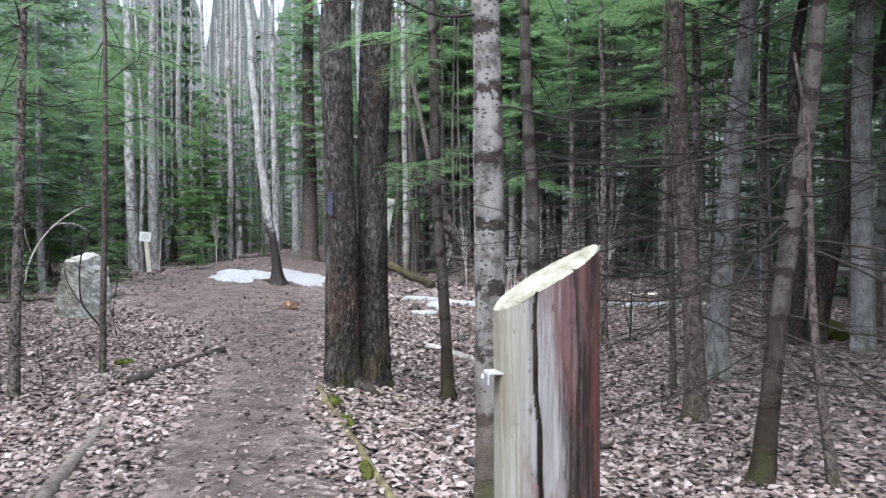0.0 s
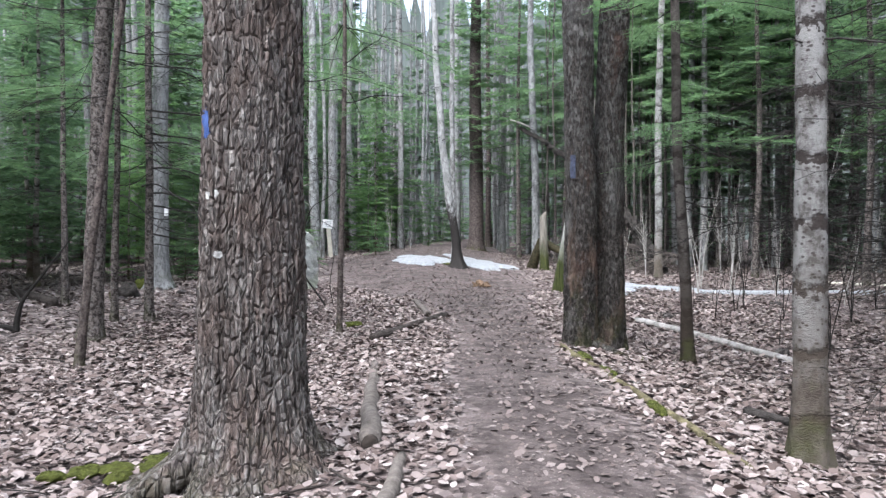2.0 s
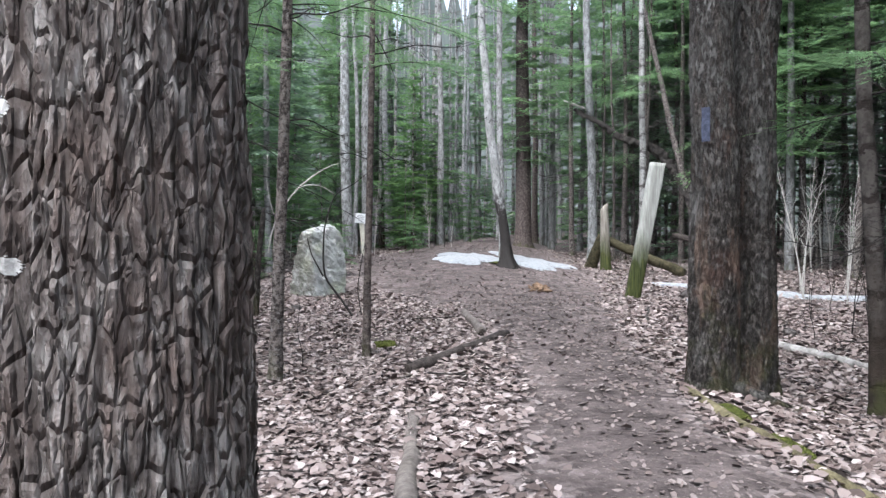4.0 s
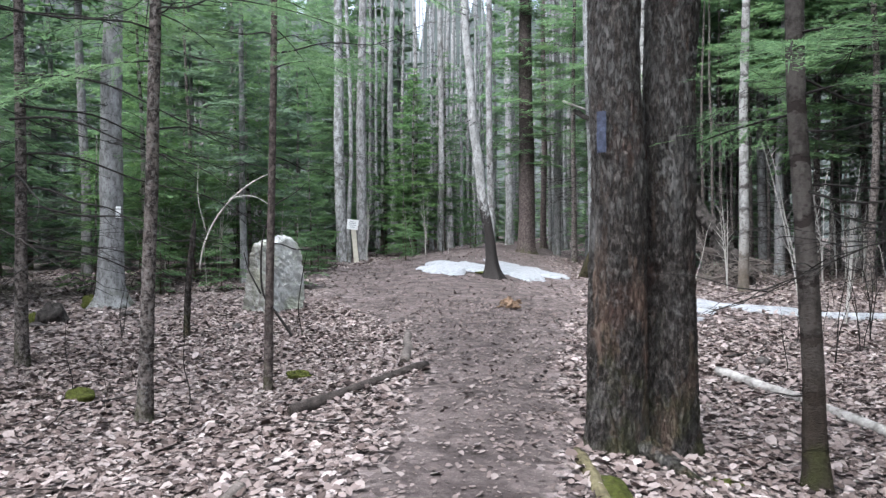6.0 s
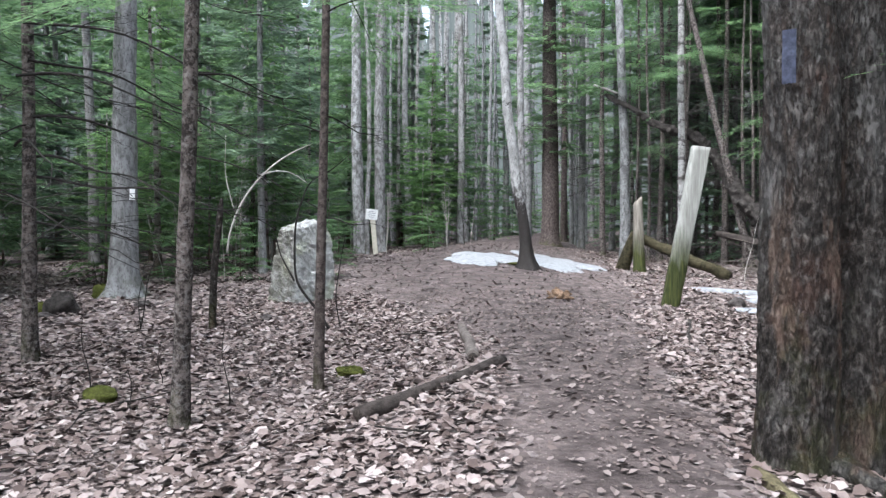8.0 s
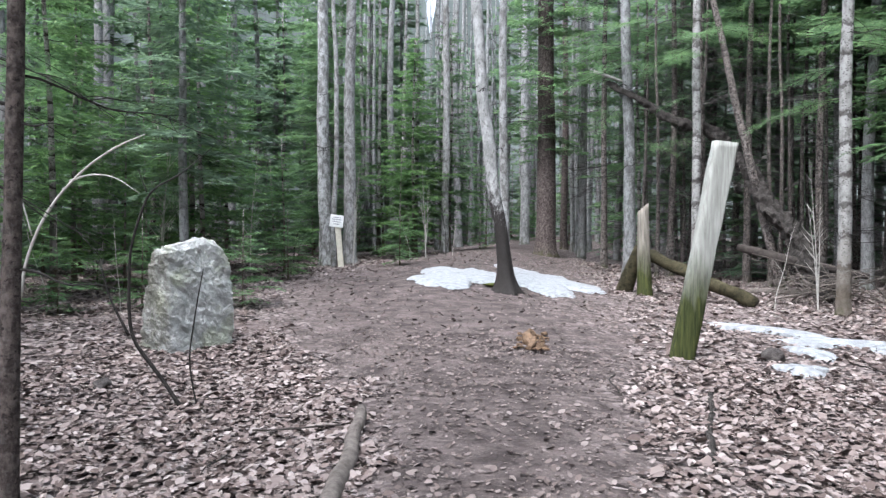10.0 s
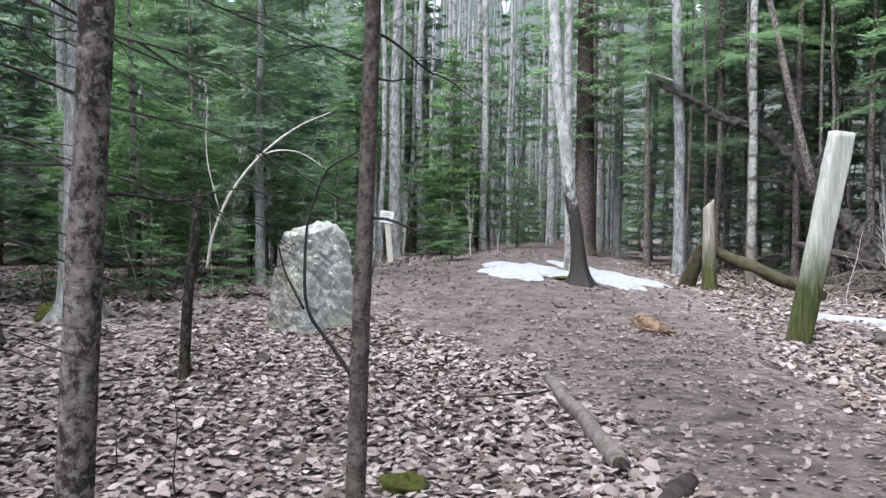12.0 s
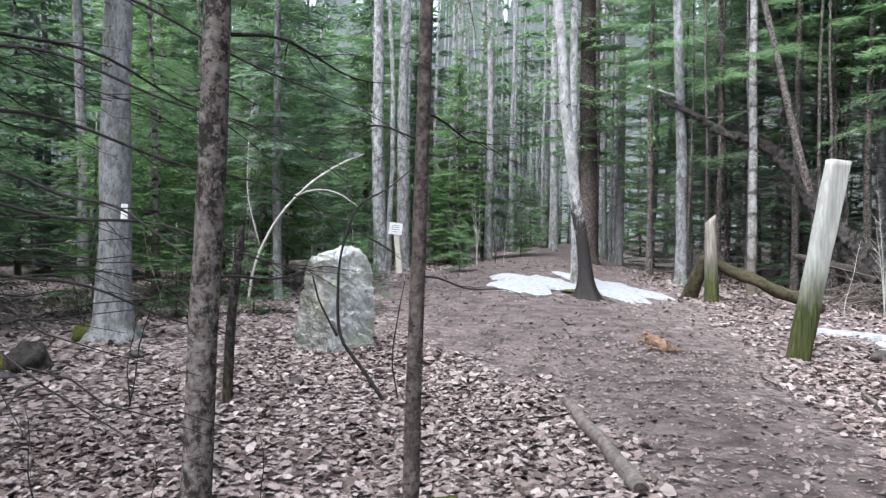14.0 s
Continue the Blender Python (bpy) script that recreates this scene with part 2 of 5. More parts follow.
def needle_material(name, a, b, c3):
    k = Nodes(name, 0.6)
    r = k.island()
    c = k.ramp(r, (0.0, a), (0.5, b), (1.0, c3))
    c = k.mix(k.math("MULTIPLY", k.random(), 0.55), c, k.mix(0.5, c, (0.05, 0.085, 0.065)))
    c = k.mix(k.step(k.noise(k.coords((1, 1, 1), True), 0.7, 3), 0.5, 0.75), c, k.mix(0.5, c, (0.11, 0.17, 0.04)))
    m = k.done(c)
    tr = k.add("BsdfTranslucent")
    k.put(c, tr.inputs["Color"])
    mx = k.add("MixShader")
    mx.inputs[0].default_value = 0.6
    k.put(k.bsdf.outputs[0], mx.inputs[1])
    k.put(tr.outputs[0], mx.inputs[2])
    k.put(mx.outputs[0], k.t.nodes["Material Output"].inputs["Surface"])
    return m


def plain(name, lo, hi, scale, rough=0.85, strength=0.4, detail=7, stretch=(1, 1, 1), world_space=False):
    k = Nodes(name, rough)
    v = k.coords(stretch, world_space)
    n = k.noise(v, scale, detail, 0.65)
    f = k.noise(v, scale * 6, 4, 0.6)
    c = k.ramp(k.math("ADD", k.math("MULTIPLY", n, 0.75), k.math("MULTIPLY", f, 0.25)), (0.32, lo), (0.66, hi))
    return k.done(c, k.math("ADD", n, f), strength, 0.02)


def stone_material():
    k = Nodes("granite", 0.9)
    v = k.coords()
    n = k.noise(v, 4.5, 8, 0.7)
    sp = k.noise(v, 70, 4, 0.7)
    c = k.ramp(n, (0.34, (0.24, 0.24, 0.228)), (0.6, (0.47, 0.475, 0.46)))
    c = k.mix(k.math("MULTIPLY", k.step(sp, 0.5, 0.72), 0.5), c, (0.16, 0.155, 0.15))
    c = k.mix(k.math("MULTIPLY", k.step(k.noise(v, 2.2, 6, 0.6), 0.5, 0.62), 0.5), c, (0.25, 0.265, 0.15))
    # end face tinted brownish-mossy and darkened, its shade painted into the colour
    s = k.add("SeparateXYZ")
    k.put(v, s.inputs[0])
    side = k.step(k.math("ADD", s.outputs[0], k.math("MULTIPLY", n, 0.2)), -0.29, -0.37)
    c = k.mix(k.math("MULTIPLY", side, 0.75), c, (0.1, 0.092, 0.07))
    return k.done(c, k.math("ADD", k.math("MULTIPLY", n, 2.0), sp), 0.9, 0.03)


M = dict(
    furrowed=bark_furrowed(), dark=bark_dark(), banded=bark_banded(), scaly=bark_scaly(), grey=bark_grey(), snowtree=bark_snow_tree(),
    fir_dark=bark_banded("dark_fir_bark", (0.07, 0.061, 0.056), (0.022, 0.018, 0.016), 0.36, 0.8),
    fir=bark_banded("young_fir_bark", (0.27, 0.25, 0.24), (0.13, 0.11, 0.1), 0.3, 0.6),
    brown=bark_scaly("brown_sapling_bark", (0.105, 0.085, 0.077), (0.04, 0.031, 0.028), 0.15),
    far=bark_grey("lichened_bark", (0.24, 0.243, 0.245), (0.10, 0.1, 0.1)),
    reddish=bark_scaly("reddish_pine_bark", (0.10, 0.08, 0.074), (0.035, 0.026, 0.024), 0.2),
    birch=bark_banded("birch_bark", (0.27, 0.265, 0.258), (0.13, 0.124, 0.118), 0.5, 0.4, 0.7),
    twig=plain("dead_twig_bark", (0.009, 0.008, 0.007), (0.032, 0.028, 0.026), 12, 0.85, 0.3),
    twig_grey=plain("grey_dead_twig", (0.025, 0.022, 0.02), (0.1, 0.092, 0.086), 12, 0.85, 0.3),
    twig_pale=plain("pale_bare_twig", (0.22, 0.205, 0.19), (0.4, 0.38, 0.355), 12, 0.8, 0.2),
    mossy_log=plain("mossy_log_wood", (0.006, 0.006, 0.003), (0.065, 0.055, 0.032), 9, 0.95, 1.0),
    log_moss=plain("moss_grown_log", (0.025, 0.02, 0.012), (0.15, 0.13, 0.075), 6, 0.95, 0.9),
    dead=plain("dead_tree_bark", (0.008, 0.007, 0.006), (0.062, 0.054, 0.05), 13, 0.95, 1.0),
    # whitish copy of the grey bark, sunlight on the trunks mixed into its colour
    pale=bark_grey("pale_lit_bark", (0.34, 0.342, 0.345), (0.12, 0.118, 0.115)),
    log=plain("rotting_log_wood", (0.013, 0.01, 0.009), (0.06, 0.05, 0.045), 14, 0.9, 0.6, 7, (1, 1, 1)),
    log_pale=plain("barkless_log_wood", (0.05, 0.041, 0.037), (0.16, 0.138, 0.124), 14, 0.9, 0.5),
    log_white=plain("white_birch_log", (0.05, 0.042, 0.038), (0.36, 0.34, 0.32), 5, 0.85, 0.3),
    plank=wood_weathered("silvered_wood", (0.28, 0.28, 0.262), (0.15, 0.148, 0.132), 0.97, 0.95),
    stub=wood_weathered("grey_stump_wood", (0.22, 0.2, 0.172), (0.085, 0.073, 0.062), 0.95, 0.75),
    post=wood_weathered("weathered_post_wood", (0.2, 0.195, 0.196), (0.085, 0.078, 0.078), 0, 0, True),
    cut=plain("pale_cut_wood", (0.085, 0.082, 0.055), (0.32, 0.315, 0.262), 13, 0.85, 0.6, 8, (1, 0.35, 1)),
    split=plain("split_dark_wood", (0.02, 0.016, 0.014), (0.05, 0.04, 0.034), 20),
    metal=plain("galvanised_metal", (0.16, 0.16, 0.168), (0.34, 0.34, 0.355), 20, 0.45, 0.1),
    moss=plain("moss", (0.022, 0.026, 0.006), (0.085, 0.092, 0.02), 30, 0.95, 0.9),
    snow=plain("old_snow", (0.12, 0.122, 0.128), (0.31, 0.32, 0.335), 9, 0.6, 0.7),
    stone=stone_material(), rock=plain("dark_field_stone", (0.022, 0.019, 0.018), (0.085, 0.074, 0.07), 8, 0.9, 0.8),
    ground=ground_material(), leaf=leaf_material(), crumbs=leaf_material("trodden_leaf_crumbs", (0.1, 0.08, 0.074)),
    needles=needle_material("fir_needles", (0.075, 0.115, 0.062), (0.125, 0.22, 0.1), (0.205, 0.3, 0.14)),
    needles_blue=needle_material("spruce_needles", (0.08, 0.112, 0.082), (0.138, 0.2, 0.132), (0.205, 0.285, 0.18)),
    needles_young=needle_material("young_fir_needles", (0.07, 0.13, 0.05), (0.125, 0.225, 0.08), (0.19, 0.3, 0.11)),
    sign=plain("white_sign_paint", (0.6, 0.6, 0.6), (0.78, 0.78, 0.77), 10, 0.6, 0.1),
    ink=plain("faded_grey_print", (0.2, 0.2, 0.22), (0.3, 0.3, 0.32), 10),
    stake=plain("cream_painted_stake", (0.42, 0.38, 0.3), (0.62, 0.58, 0.5), 8, 0.8, 0.2),
    faded=plain("faded_blue_paint", (0.02, 0.022, 0.034), (0.062, 0.07, 0.105), 30, 0.8),
    blue=plain("blue_blaze_paint", (0.03, 0.055, 0.16), (0.07, 0.11, 0.27), 30, 0.7),
    white=plain("white_bark_patch", (0.2, 0.19, 0.18), (0.5, 0.49, 0.47), 40, 0.8),
    orange=plain("rotten_orange_wood", (0.05, 0.033, 0.023), (0.2, 0.13, 0.083), 16, 0.9, 0.7),
    backdrop=plain("distant_forest", (0.055, 0.068, 0.062), (0.15, 0.165, 0.16), 0.35, 1.0, 0, 8, (1, 1, 0.12)),
)

# ---- the lie of the land ----
WAY_Y = [-6, 0, 4.2, 8, 11.6, 14, 16, 20, 26, 32, 45]
WAY_X = [1.2, 0, -0.9, -1.85, -2.6, -3.5, -4.6, -6.2, -7, -7.7, -9]
WAY_HALF = [0.7, 0.66, 0.62, 0.55, 0.68, 1.3, 2.2, 3.1, 2.4, 2.0, 1.4]


def land(x, y):
    """Height of the forest floor: a low bank under the path, a dip on its left, a gentle rise beyond."""
    x, y = np.asarray(x, float), np.asarray(y, float)
    z = -0.19 + 0.02 * np.clip(y - 8, 0, 22)
    z = z + 0.29 * np.exp(-(((x - np.interp(y, WAY_Y, WAY_X)) / np.interp(y, [12, 20], [1.6, 3.0])) ** 2)) * np.interp(y, [10, 14, 20], [1, 0.8, 1.2])
    z = z + 0.055 * np.clip(-4.9 - x, 0, 3.5)
    return z - 0.08 / (1 + np.exp(-np.clip((x - 0.5) / 0.6, -40, 40)))


def worn(x, y):
    """1 on the trodden path, 0 off it."""
    d = np.abs(np.asarray(x) - np.interp(y, WAY_Y, WAY_X)) / np.interp(y, WAY_Y, WAY_HALF)
    d = d + 0.4 * wave_noise(np.asarray(x, float), np.asarray(y, float), 55, 14, 1.5, 12)
    return np.clip((1.45 - d) / 0.95, 0, 1)


def wave_noise(x, y, seed, n=9, lo=0.6, hi=4.0):
    rng = np.random.RandomState(seed)
    out = np.zeros_like(np.asarray(x, float))
    for _ in range(n):
        a, f, p = rng.uniform(0, 6.28), rng.uniform(lo, hi), rng.uniform(0, 6.28)
        out += np.sin((x * math.cos(a) + y * math.sin(a)) * f + p) / n * 1.6
    return out


# ---- mesh tools ----
def mesh(name, verts, faces, material, smooth=True):
    me = bpy.data.meshes.new(name)
    me.from_pydata(np.asarray(verts).tolist(), [], faces if isinstance(faces, list) else faces.tolist())
    me.materials.append(material)
    if smooth:
        me.polygons.foreach_set("use_smooth", [True] * len(me.polygons))
    me.update()
    return me


def part(name, me, parent, label="", m=None):
    ob = new(name, me)
    ob.parent = parent
    if m is not None:
        ob.matrix_basis = m
    return tagged(ob, label)


def thing(name, x, y, label, category, group="", z=None, rz=0.0):
    ob = new(name)
    ob.empty_display_size = 0.2
    ob.matrix_basis = pose(x, y, float(land(x, y)) if z is None else z, 0, 0, rz)
    return tagged(ob, label, category, group)


def grid_faces(rows, n, base=0):
    i = np.arange(rows - 1)[:, None] * n
    j = np.arange(n)[None, :]
    k = (j + 1) % n
    return np.stack([i + j, i + k, i + n + k, i + n + j], -1).reshape(-1, 4) + base


def tube(points, radii, n=10, bump=0.0, seed=0, flare=None, twist=0.0, caps=True):
    """A lumpy tapering tube through the points. flare(angle, z above the foot) multiplies the radius."""
    p = np.asarray(points, float)
    r = np.asarray(radii, float)
    t = np.gradient(p, axis=0)
    t /= np.linalg.norm(t, axis=1)[:, None] + 1e-9
    ref = np.array([0.0, 1.0, 0.0]) if abs(t[len(t) // 2][2]) > 0.7 else np.array([0.0, 0.0, 1.0])
    u = np.cross(ref, t)
    u /= np.linalg.norm(u, axis=1)[:, None] + 1e-9
    v = np.cross(t, u)
    a = np.linspace(0, 2 * np.pi, n, endpoint=False)[None, :] + np.linspace(0, twist, len(p))[:, None]
    rr = np.repeat(r[:, None], n, 1)
    if bump:
        rng = np.random.RandomState(seed)
        s = np.concatenate([[0], np.cumsum(np.linalg.norm(np.diff(p, axis=0), axis=1))])
        lump = np.zeros_like(rr)
        for _ in range(8):
            k, f, ph = rng.randint(1, 5), rng.uniform(0.6, 7) / max(r.max() * 6, 0.25), rng.uniform(0, 6.28)
            lump += np.sin(a * k + s[:, None] * f + ph) / 8
        rr = rr * (1 + bump * lump)
    if flare is not None:
        rr = rr * flare(a, p[:, 2][:, None])
    verts = p[:, None, :] + rr[..., None] * (np.cos(a)[..., None] * u[:, None, :] + np.sin(a)[..., None] * v[:, None, :])
    verts = verts.reshape(-1, 3)
    faces = grid_faces(len(p), n).tolist()
    if caps:
        verts = np.vstack([verts, p[0], p[-1]])
        m, top = len(verts) - 2, (len(p) - 1) * n
        faces += [[(j + 1) % n, j, m] for j in range(n)] + [[top + j, top + (j + 1) % n, m + 1] for j in range(n)]
    return verts, faces


def join(pieces):
    vs, fs, base = [], [], 0
    for v, f in pieces:
        vs.append(np.asarray(v))
        fs += [[i + base for i in q] for q in f]
        base += len(v)
    return np.vstack(vs), fs


def roots(seed, spread=0.9, height=0.35, k=5):
    rng = np.random.RandomState(seed)
    ph, ph2 = rng.uniform(0, 6.28), rng.uniform(0, 6.28)

    def flare(a, z):
        lobes = 0.55 + 0.45 * np.cos(a * k + ph) * (0.6 + 0.4 * np.cos(a * 2 + ph2))
        return 1 + spread * lobes * np.exp(-np.clip(z, -0.2, None) / height)
    return flare


def spine(height, lean=(0.0, 0.0), bend=0.12, seed=0, step=0.35):
    """Points of a trunk from just under the ground up."""
    rng = np.random.RandomState(seed)
    z = np.concatenate([[-0.15, 0, 0.07, 0.15, 0.26, 0.4], np.arange(0.65, height + step, step)])
    ph = rng.uniform(0, 6.28, 4)
    wob = bend * np.clip(z / 3, 0, 1)
    x = lean[0] * z + wob * (np.sin(z * 0.6 + ph[0]) - np.sin(ph[0])) * 0.5 + 0.1 * wob * np.sin(z * 2.3 + ph[1])
    y = lean[1] * z + wob * (np.sin(z * 0.5 + ph[2]) - np.sin(ph[2])) * 0.5
    return np.stack([x, y, z], 1)


def trunk_mesh(r, height, lean=(0, 0), bend=0.1, seed=0, material=None, n=14, spread=0.8, flare_h=0.3, bump=0.12, points=None, taper=0.75):
    p = spine(height, lean, bend, seed) if points is None else np.asarray(points, float)
    rad = r * (1 - taper * np.clip(p[:, 2], 0, None) / max(p[-1, 2], 1))
    v, f = tube(p, rad, n, bump, seed, roots(seed, spread, flare_h))
    return mesh("trunk", v, f, material), p, rad


# ---- dead branches ----
def dead_branch_mesh(length, seed, material, side=1.0, droop=0.25, r0=0.0085, fine=True, sides=5):
    rng = np.random.RandomState(seed)
    n = 12
    s = np.linspace(0, 1, n)
    w = rng.uniform(-0.12, 0.12, 3)
    rise = rng.uniform(-0.1, 0.25)
    ax = np.stack([s * length, length * (w[0] * s + 0.10 * np.sin(s * 5 + w[1] * 20) * s), length * (rise * s - droop * s ** 2 * 1.2 + 0.5 * droop * s ** 4 + 0.03 * np.sin(s * 9 + w[2] * 30))], 1)
    bits = [tube(ax[:: 1 if sides > 3 else 2], r0 * (1 - 0.8 * s[:: 1 if sides > 3 else 2]), sides, caps=False)]
    for i in range(int(7 * side * length) + 3):
        q = rng.uniform(0.2, 0.97)
        o = np.array([np.interp(q, s, ax[:, c]) for c in range(3)])
        l = length * rng.uniform(0.12, 0.42) * (1.1 - q * 0.6)
        a = rng.choice([-1, 1]) * rng.uniform(0.5, 1.15)
        d = np.array([math.cos(a), math.sin(a), rng.uniform(-0.45, 0.3)])
        ss = np.linspace(0, 1, 5 if sides > 3 else 3)[:, None]
        tw = o + d * ss * l + np.array([0.15, 0, -0.12]) * l * ss ** 2 + 0.03 * l * np.sin(ss * 8 + i)
        bits.append(tube(tw, r0 * 0.42 * (1 - 0.75 * ss[:, 0]), 3, caps=False))
        if fine:
            for _ in range(1):
                q2 = rng.uniform(0.3, 0.9)
                o2 = o + d * q2 * l
                d2 = np.array([math.cos(a + rng.uniform(-0.9, 0.9)), math.sin(a + rng.uniform(-0.9, 0.9)), rng.uniform(-0.5, 0.3)])
                bits.append(tube(o2 + d2 * np.linspace(0, 1, 3)[:, None] * l * 0.4, r0 * 0.2 * np.array([1, 0.8, 0.4]), 3, caps=False))
    v, f = join(bits)
    return mesh("branch", v, f, material)


DEAD = [dead_branch_mesh(l, 40 + i, M["twig"], 1.0, d) for i, (l, d) in enumerate([(1.0, 0.2), (1.3, 0.1), (1.6, 0.3), (1.9, 0.25), (2.2, 0.35), (1.4, -0.15), (0.8, 0.3), (2.5, 0.3)])]
DEAD_FAR = [dead_branch_mesh(l, 90 + i, M["twig_grey"], 0.7, d, 0.013, False, 3) for i, (l, d) in enumerate([(1.2, 0.2), (1.8, 0.3), (2.3, 0.15)])]
STUBS = [dead_branch_mesh(l, 70 + i, M["twig"], 0.25, 0.05, 0.008, False) for i, l in enumerate((0.25, 0.4, 0.55))]


def add_dead(parent, p, rad, zs, picks, rng, scale=1.0, toward=None, spread=3.14):
    """Dead branches as parts round a trunk whose spine is p."""
    for z in zs:
        o = [float(np.interp(z, p[:, 2], p[:, c])) for c in range(2)]
        a = rng.uniform(-math.pi, math.pi) if toward is None else toward + rng.uniform(-spread, spread)
        me = picks[rng.randint(len(picks))]
        s = scale * rng.uniform(0.75, 1.2)
        m = pose(o[0], o[1], z, 0, rng.uniform(-12, 14), math.degrees(a)) @ Matrix.Diagonal((s, s, s, 1))
        part("branch", me, parent, m=m)


# ---- needle foliage ----
def spray_branch(L, rng, gap=0.12, width=0.03, droop=0.18, out=None, rise=0.1):
    """Needle sprigs on a bough along +x: rows of (root, tip, width) for thin kites."""
    rows = out if out is not None else []
    q = 0.12
    while q < 1.0:
        o = np.array([q * L, 0, L * (rise * q - droop * q * q)])
        for sgn in (-1, 1):
            tl = L * (0.5 - 0.36 * q) * rng.uniform(0.65, 1.1)
            a = sgn * rng.uniform(0.6, 1.0)
            d = np.array([math.cos(a), math.sin(a), rng.uniform(-0.3, 0.06)])
            k = max(2, int(tl / (gap * 0.9)))
            for j in range(k):
                b = o + d * tl * (j + 0.25) / k
                for s2 in (-1, 1):
                    a2 = a + s2 * rng.uniform(0.35, 0.8)
                    d2 = np.array([math.cos(a2), math.sin(a2), rng.uniform(-0.4, 0.15)])
                    rows.append((b, b + d2 * gap * rng.uniform(0.9, 1.5), width))
            rows.append((o, o + d * tl, width * 0.55))
            rows.append((o + d * tl * 0.6, o + d * tl * 1.08, width * 0.9))
        q += gap / L * rng.uniform(0.8, 1.2)
    o = np.array([0.8 * L, 0, L * (rise * 0.8 - droop * 0.64)])
    rows.append((o, np.array([L * 1.08, 0, L * (rise - droop * 1.1)]), width))
    return rows


def kites(rows, rng, tri=False):
    a = np.array([r[0] for r in rows])
    b = np.array([r[1] for r in rows])
    w = np.array([r[2] for r in rows])
    d = b - a
    ln = np.linalg.norm(d, axis=1)[:, None] + 1e-9
    up = np.stack([rng.uniform(-0.5, 0.5, len(a)), rng.uniform(-0.5, 0.5, len(a)), np.ones(len(a))], 1)
    s = np.cross(d / ln, up)
    s /= np.linalg.norm(s, axis=1)[:, None] + 1e-9
    m = a + d * 0.45
    if tri:
        return np.stack([a + s * w[:, None] / 2, b, a - s * w[:, None] / 2], 1).reshape(-1, 3)
    return np.stack([a, m + s * w[:, None] / 2, b, m - s * w[:, None] / 2], 1).reshape(-1, 3)


def crown_mesh(height, z0, radius, seed, material, gap=0.13, width=0.034, whorl=0.42, per=5, power=0.75, sparse=0.0, tri=False):
    rng = np.random.RandomState(seed)
    vs = []
    z = z0
    while z < height - 0.15:
        t = (z - z0) / (height - z0)
        L0 = radius * (1 - t) ** power * min(1.0, 0.55 + 2.2 * t) + 0.12
        for i in range(per):
            if rng.rand() < sparse:
                continue
            L = L0 * rng.uniform(0.65, 1.15)
            rows = spray_branch(L, rng, gap, width, rng.uniform(0.08, 0.32), rise=rng.uniform(-0.05, 0.2) + 0.35 * t)
            v = kites(rows, rng, tri)
            a = i * 6.28 / per + rng.uniform(-0.5, 0.5) + z * 2.4
            c, s = math.cos(a), math.sin(a)
            zz = z + rng.uniform(-0.18, 0.18)
            vs.append(np.stack([v[:, 0] * c - v[:, 1] * s, v[:, 0] * s + v[:, 1] * c, v[:, 2] + zz], 1))
        z += whorl * rng.uniform(0.8, 1.25)
    v = np.vstack(vs)
    return mesh("crown", v, np.arange(len(v)).reshape(-1, 3 if tri else 4), material, False)


def bough_mesh(L, seed):
    rng = np.random.RandomState(seed)
    v = kites(spray_branch(L, rng, 0.042, 0.0085, 0.25, rise=0.05), rng)
    q = np.linspace(0, 1, 8)
    w, f = tube(np.stack([q * L, 0 * q, L * (0.05 * q - 0.25 * q * q)], 1), 0.009 * (1 - 0.8 * q), 4, caps=False)
    k = len(v)
    me = mesh("bough", np.vstack([v, w]), np.arange(k).reshape(-1, 4).tolist() + [[i + k for i in p] for p in f], M["needles"], False)
    me.materials.append(M["twig"])
    me.polygons.foreach_set("material_index", [0] * (k // 4) + [1] * len(f))
    return me


BOUGH = [bough_mesh(l, 150 + i) for i, l in enumerate((0.9, 1.2, 1.5, 1.8))]


# ---- ground ----
def axis(lo, hi, fine, far):
    core = np.arange(lo, hi + fine, fine)
    g = fine * 1.25 ** np.arange(1, 60)
    left, right = lo - np.cumsum(g), core[-1] + np.cumsum(g)
    return np.concatenate([left[left > -far][::-1], core, right[right < far]])


def build_ground():
    xs, ys = axis(-13, 6, 0.13, 420), axis(-2, 27, 0.13, 420)
    X, Y = np.meshgrid(xs, ys)
    w = worn(X, Y)
    Z = land(X, Y) + (1 - 0.6 * w) * (0.02 * wave_noise(X, Y, 3, 12, 1.5, 9) + 0.03 * wave_noise(X, Y, 4, 9, 0.4, 2)) - 0.025 * w
    far = np.clip((np.hypot(X + 4, Y - 14) - 16) / 30, 0, 1)
    Z = Z + far * 0.35 * wave_noise(X, Y, 8, 7, 0.05, 0.4)
    n, m = len(xs), len(ys)
    i = np.arange(m - 1)[:, None] * n + np.arange(n - 1)[None, :]
    f = np.stack([i, i + 1, i + n + 1, i + n], -1).reshape(-1, 4)
    me = mesh("ground", np.stack([X, Y, Z], -1).reshape(-1, 3), f, M["ground"])
    at = me.attributes.new("wear", "FLOAT", "POINT")
    at.data.foreach_set("value", w.astype(np.float32).ravel())
    tagged(new("ground", me), "forest floor of dry leaves with a trodden earth path", "ground", kind="structure")


build_ground()


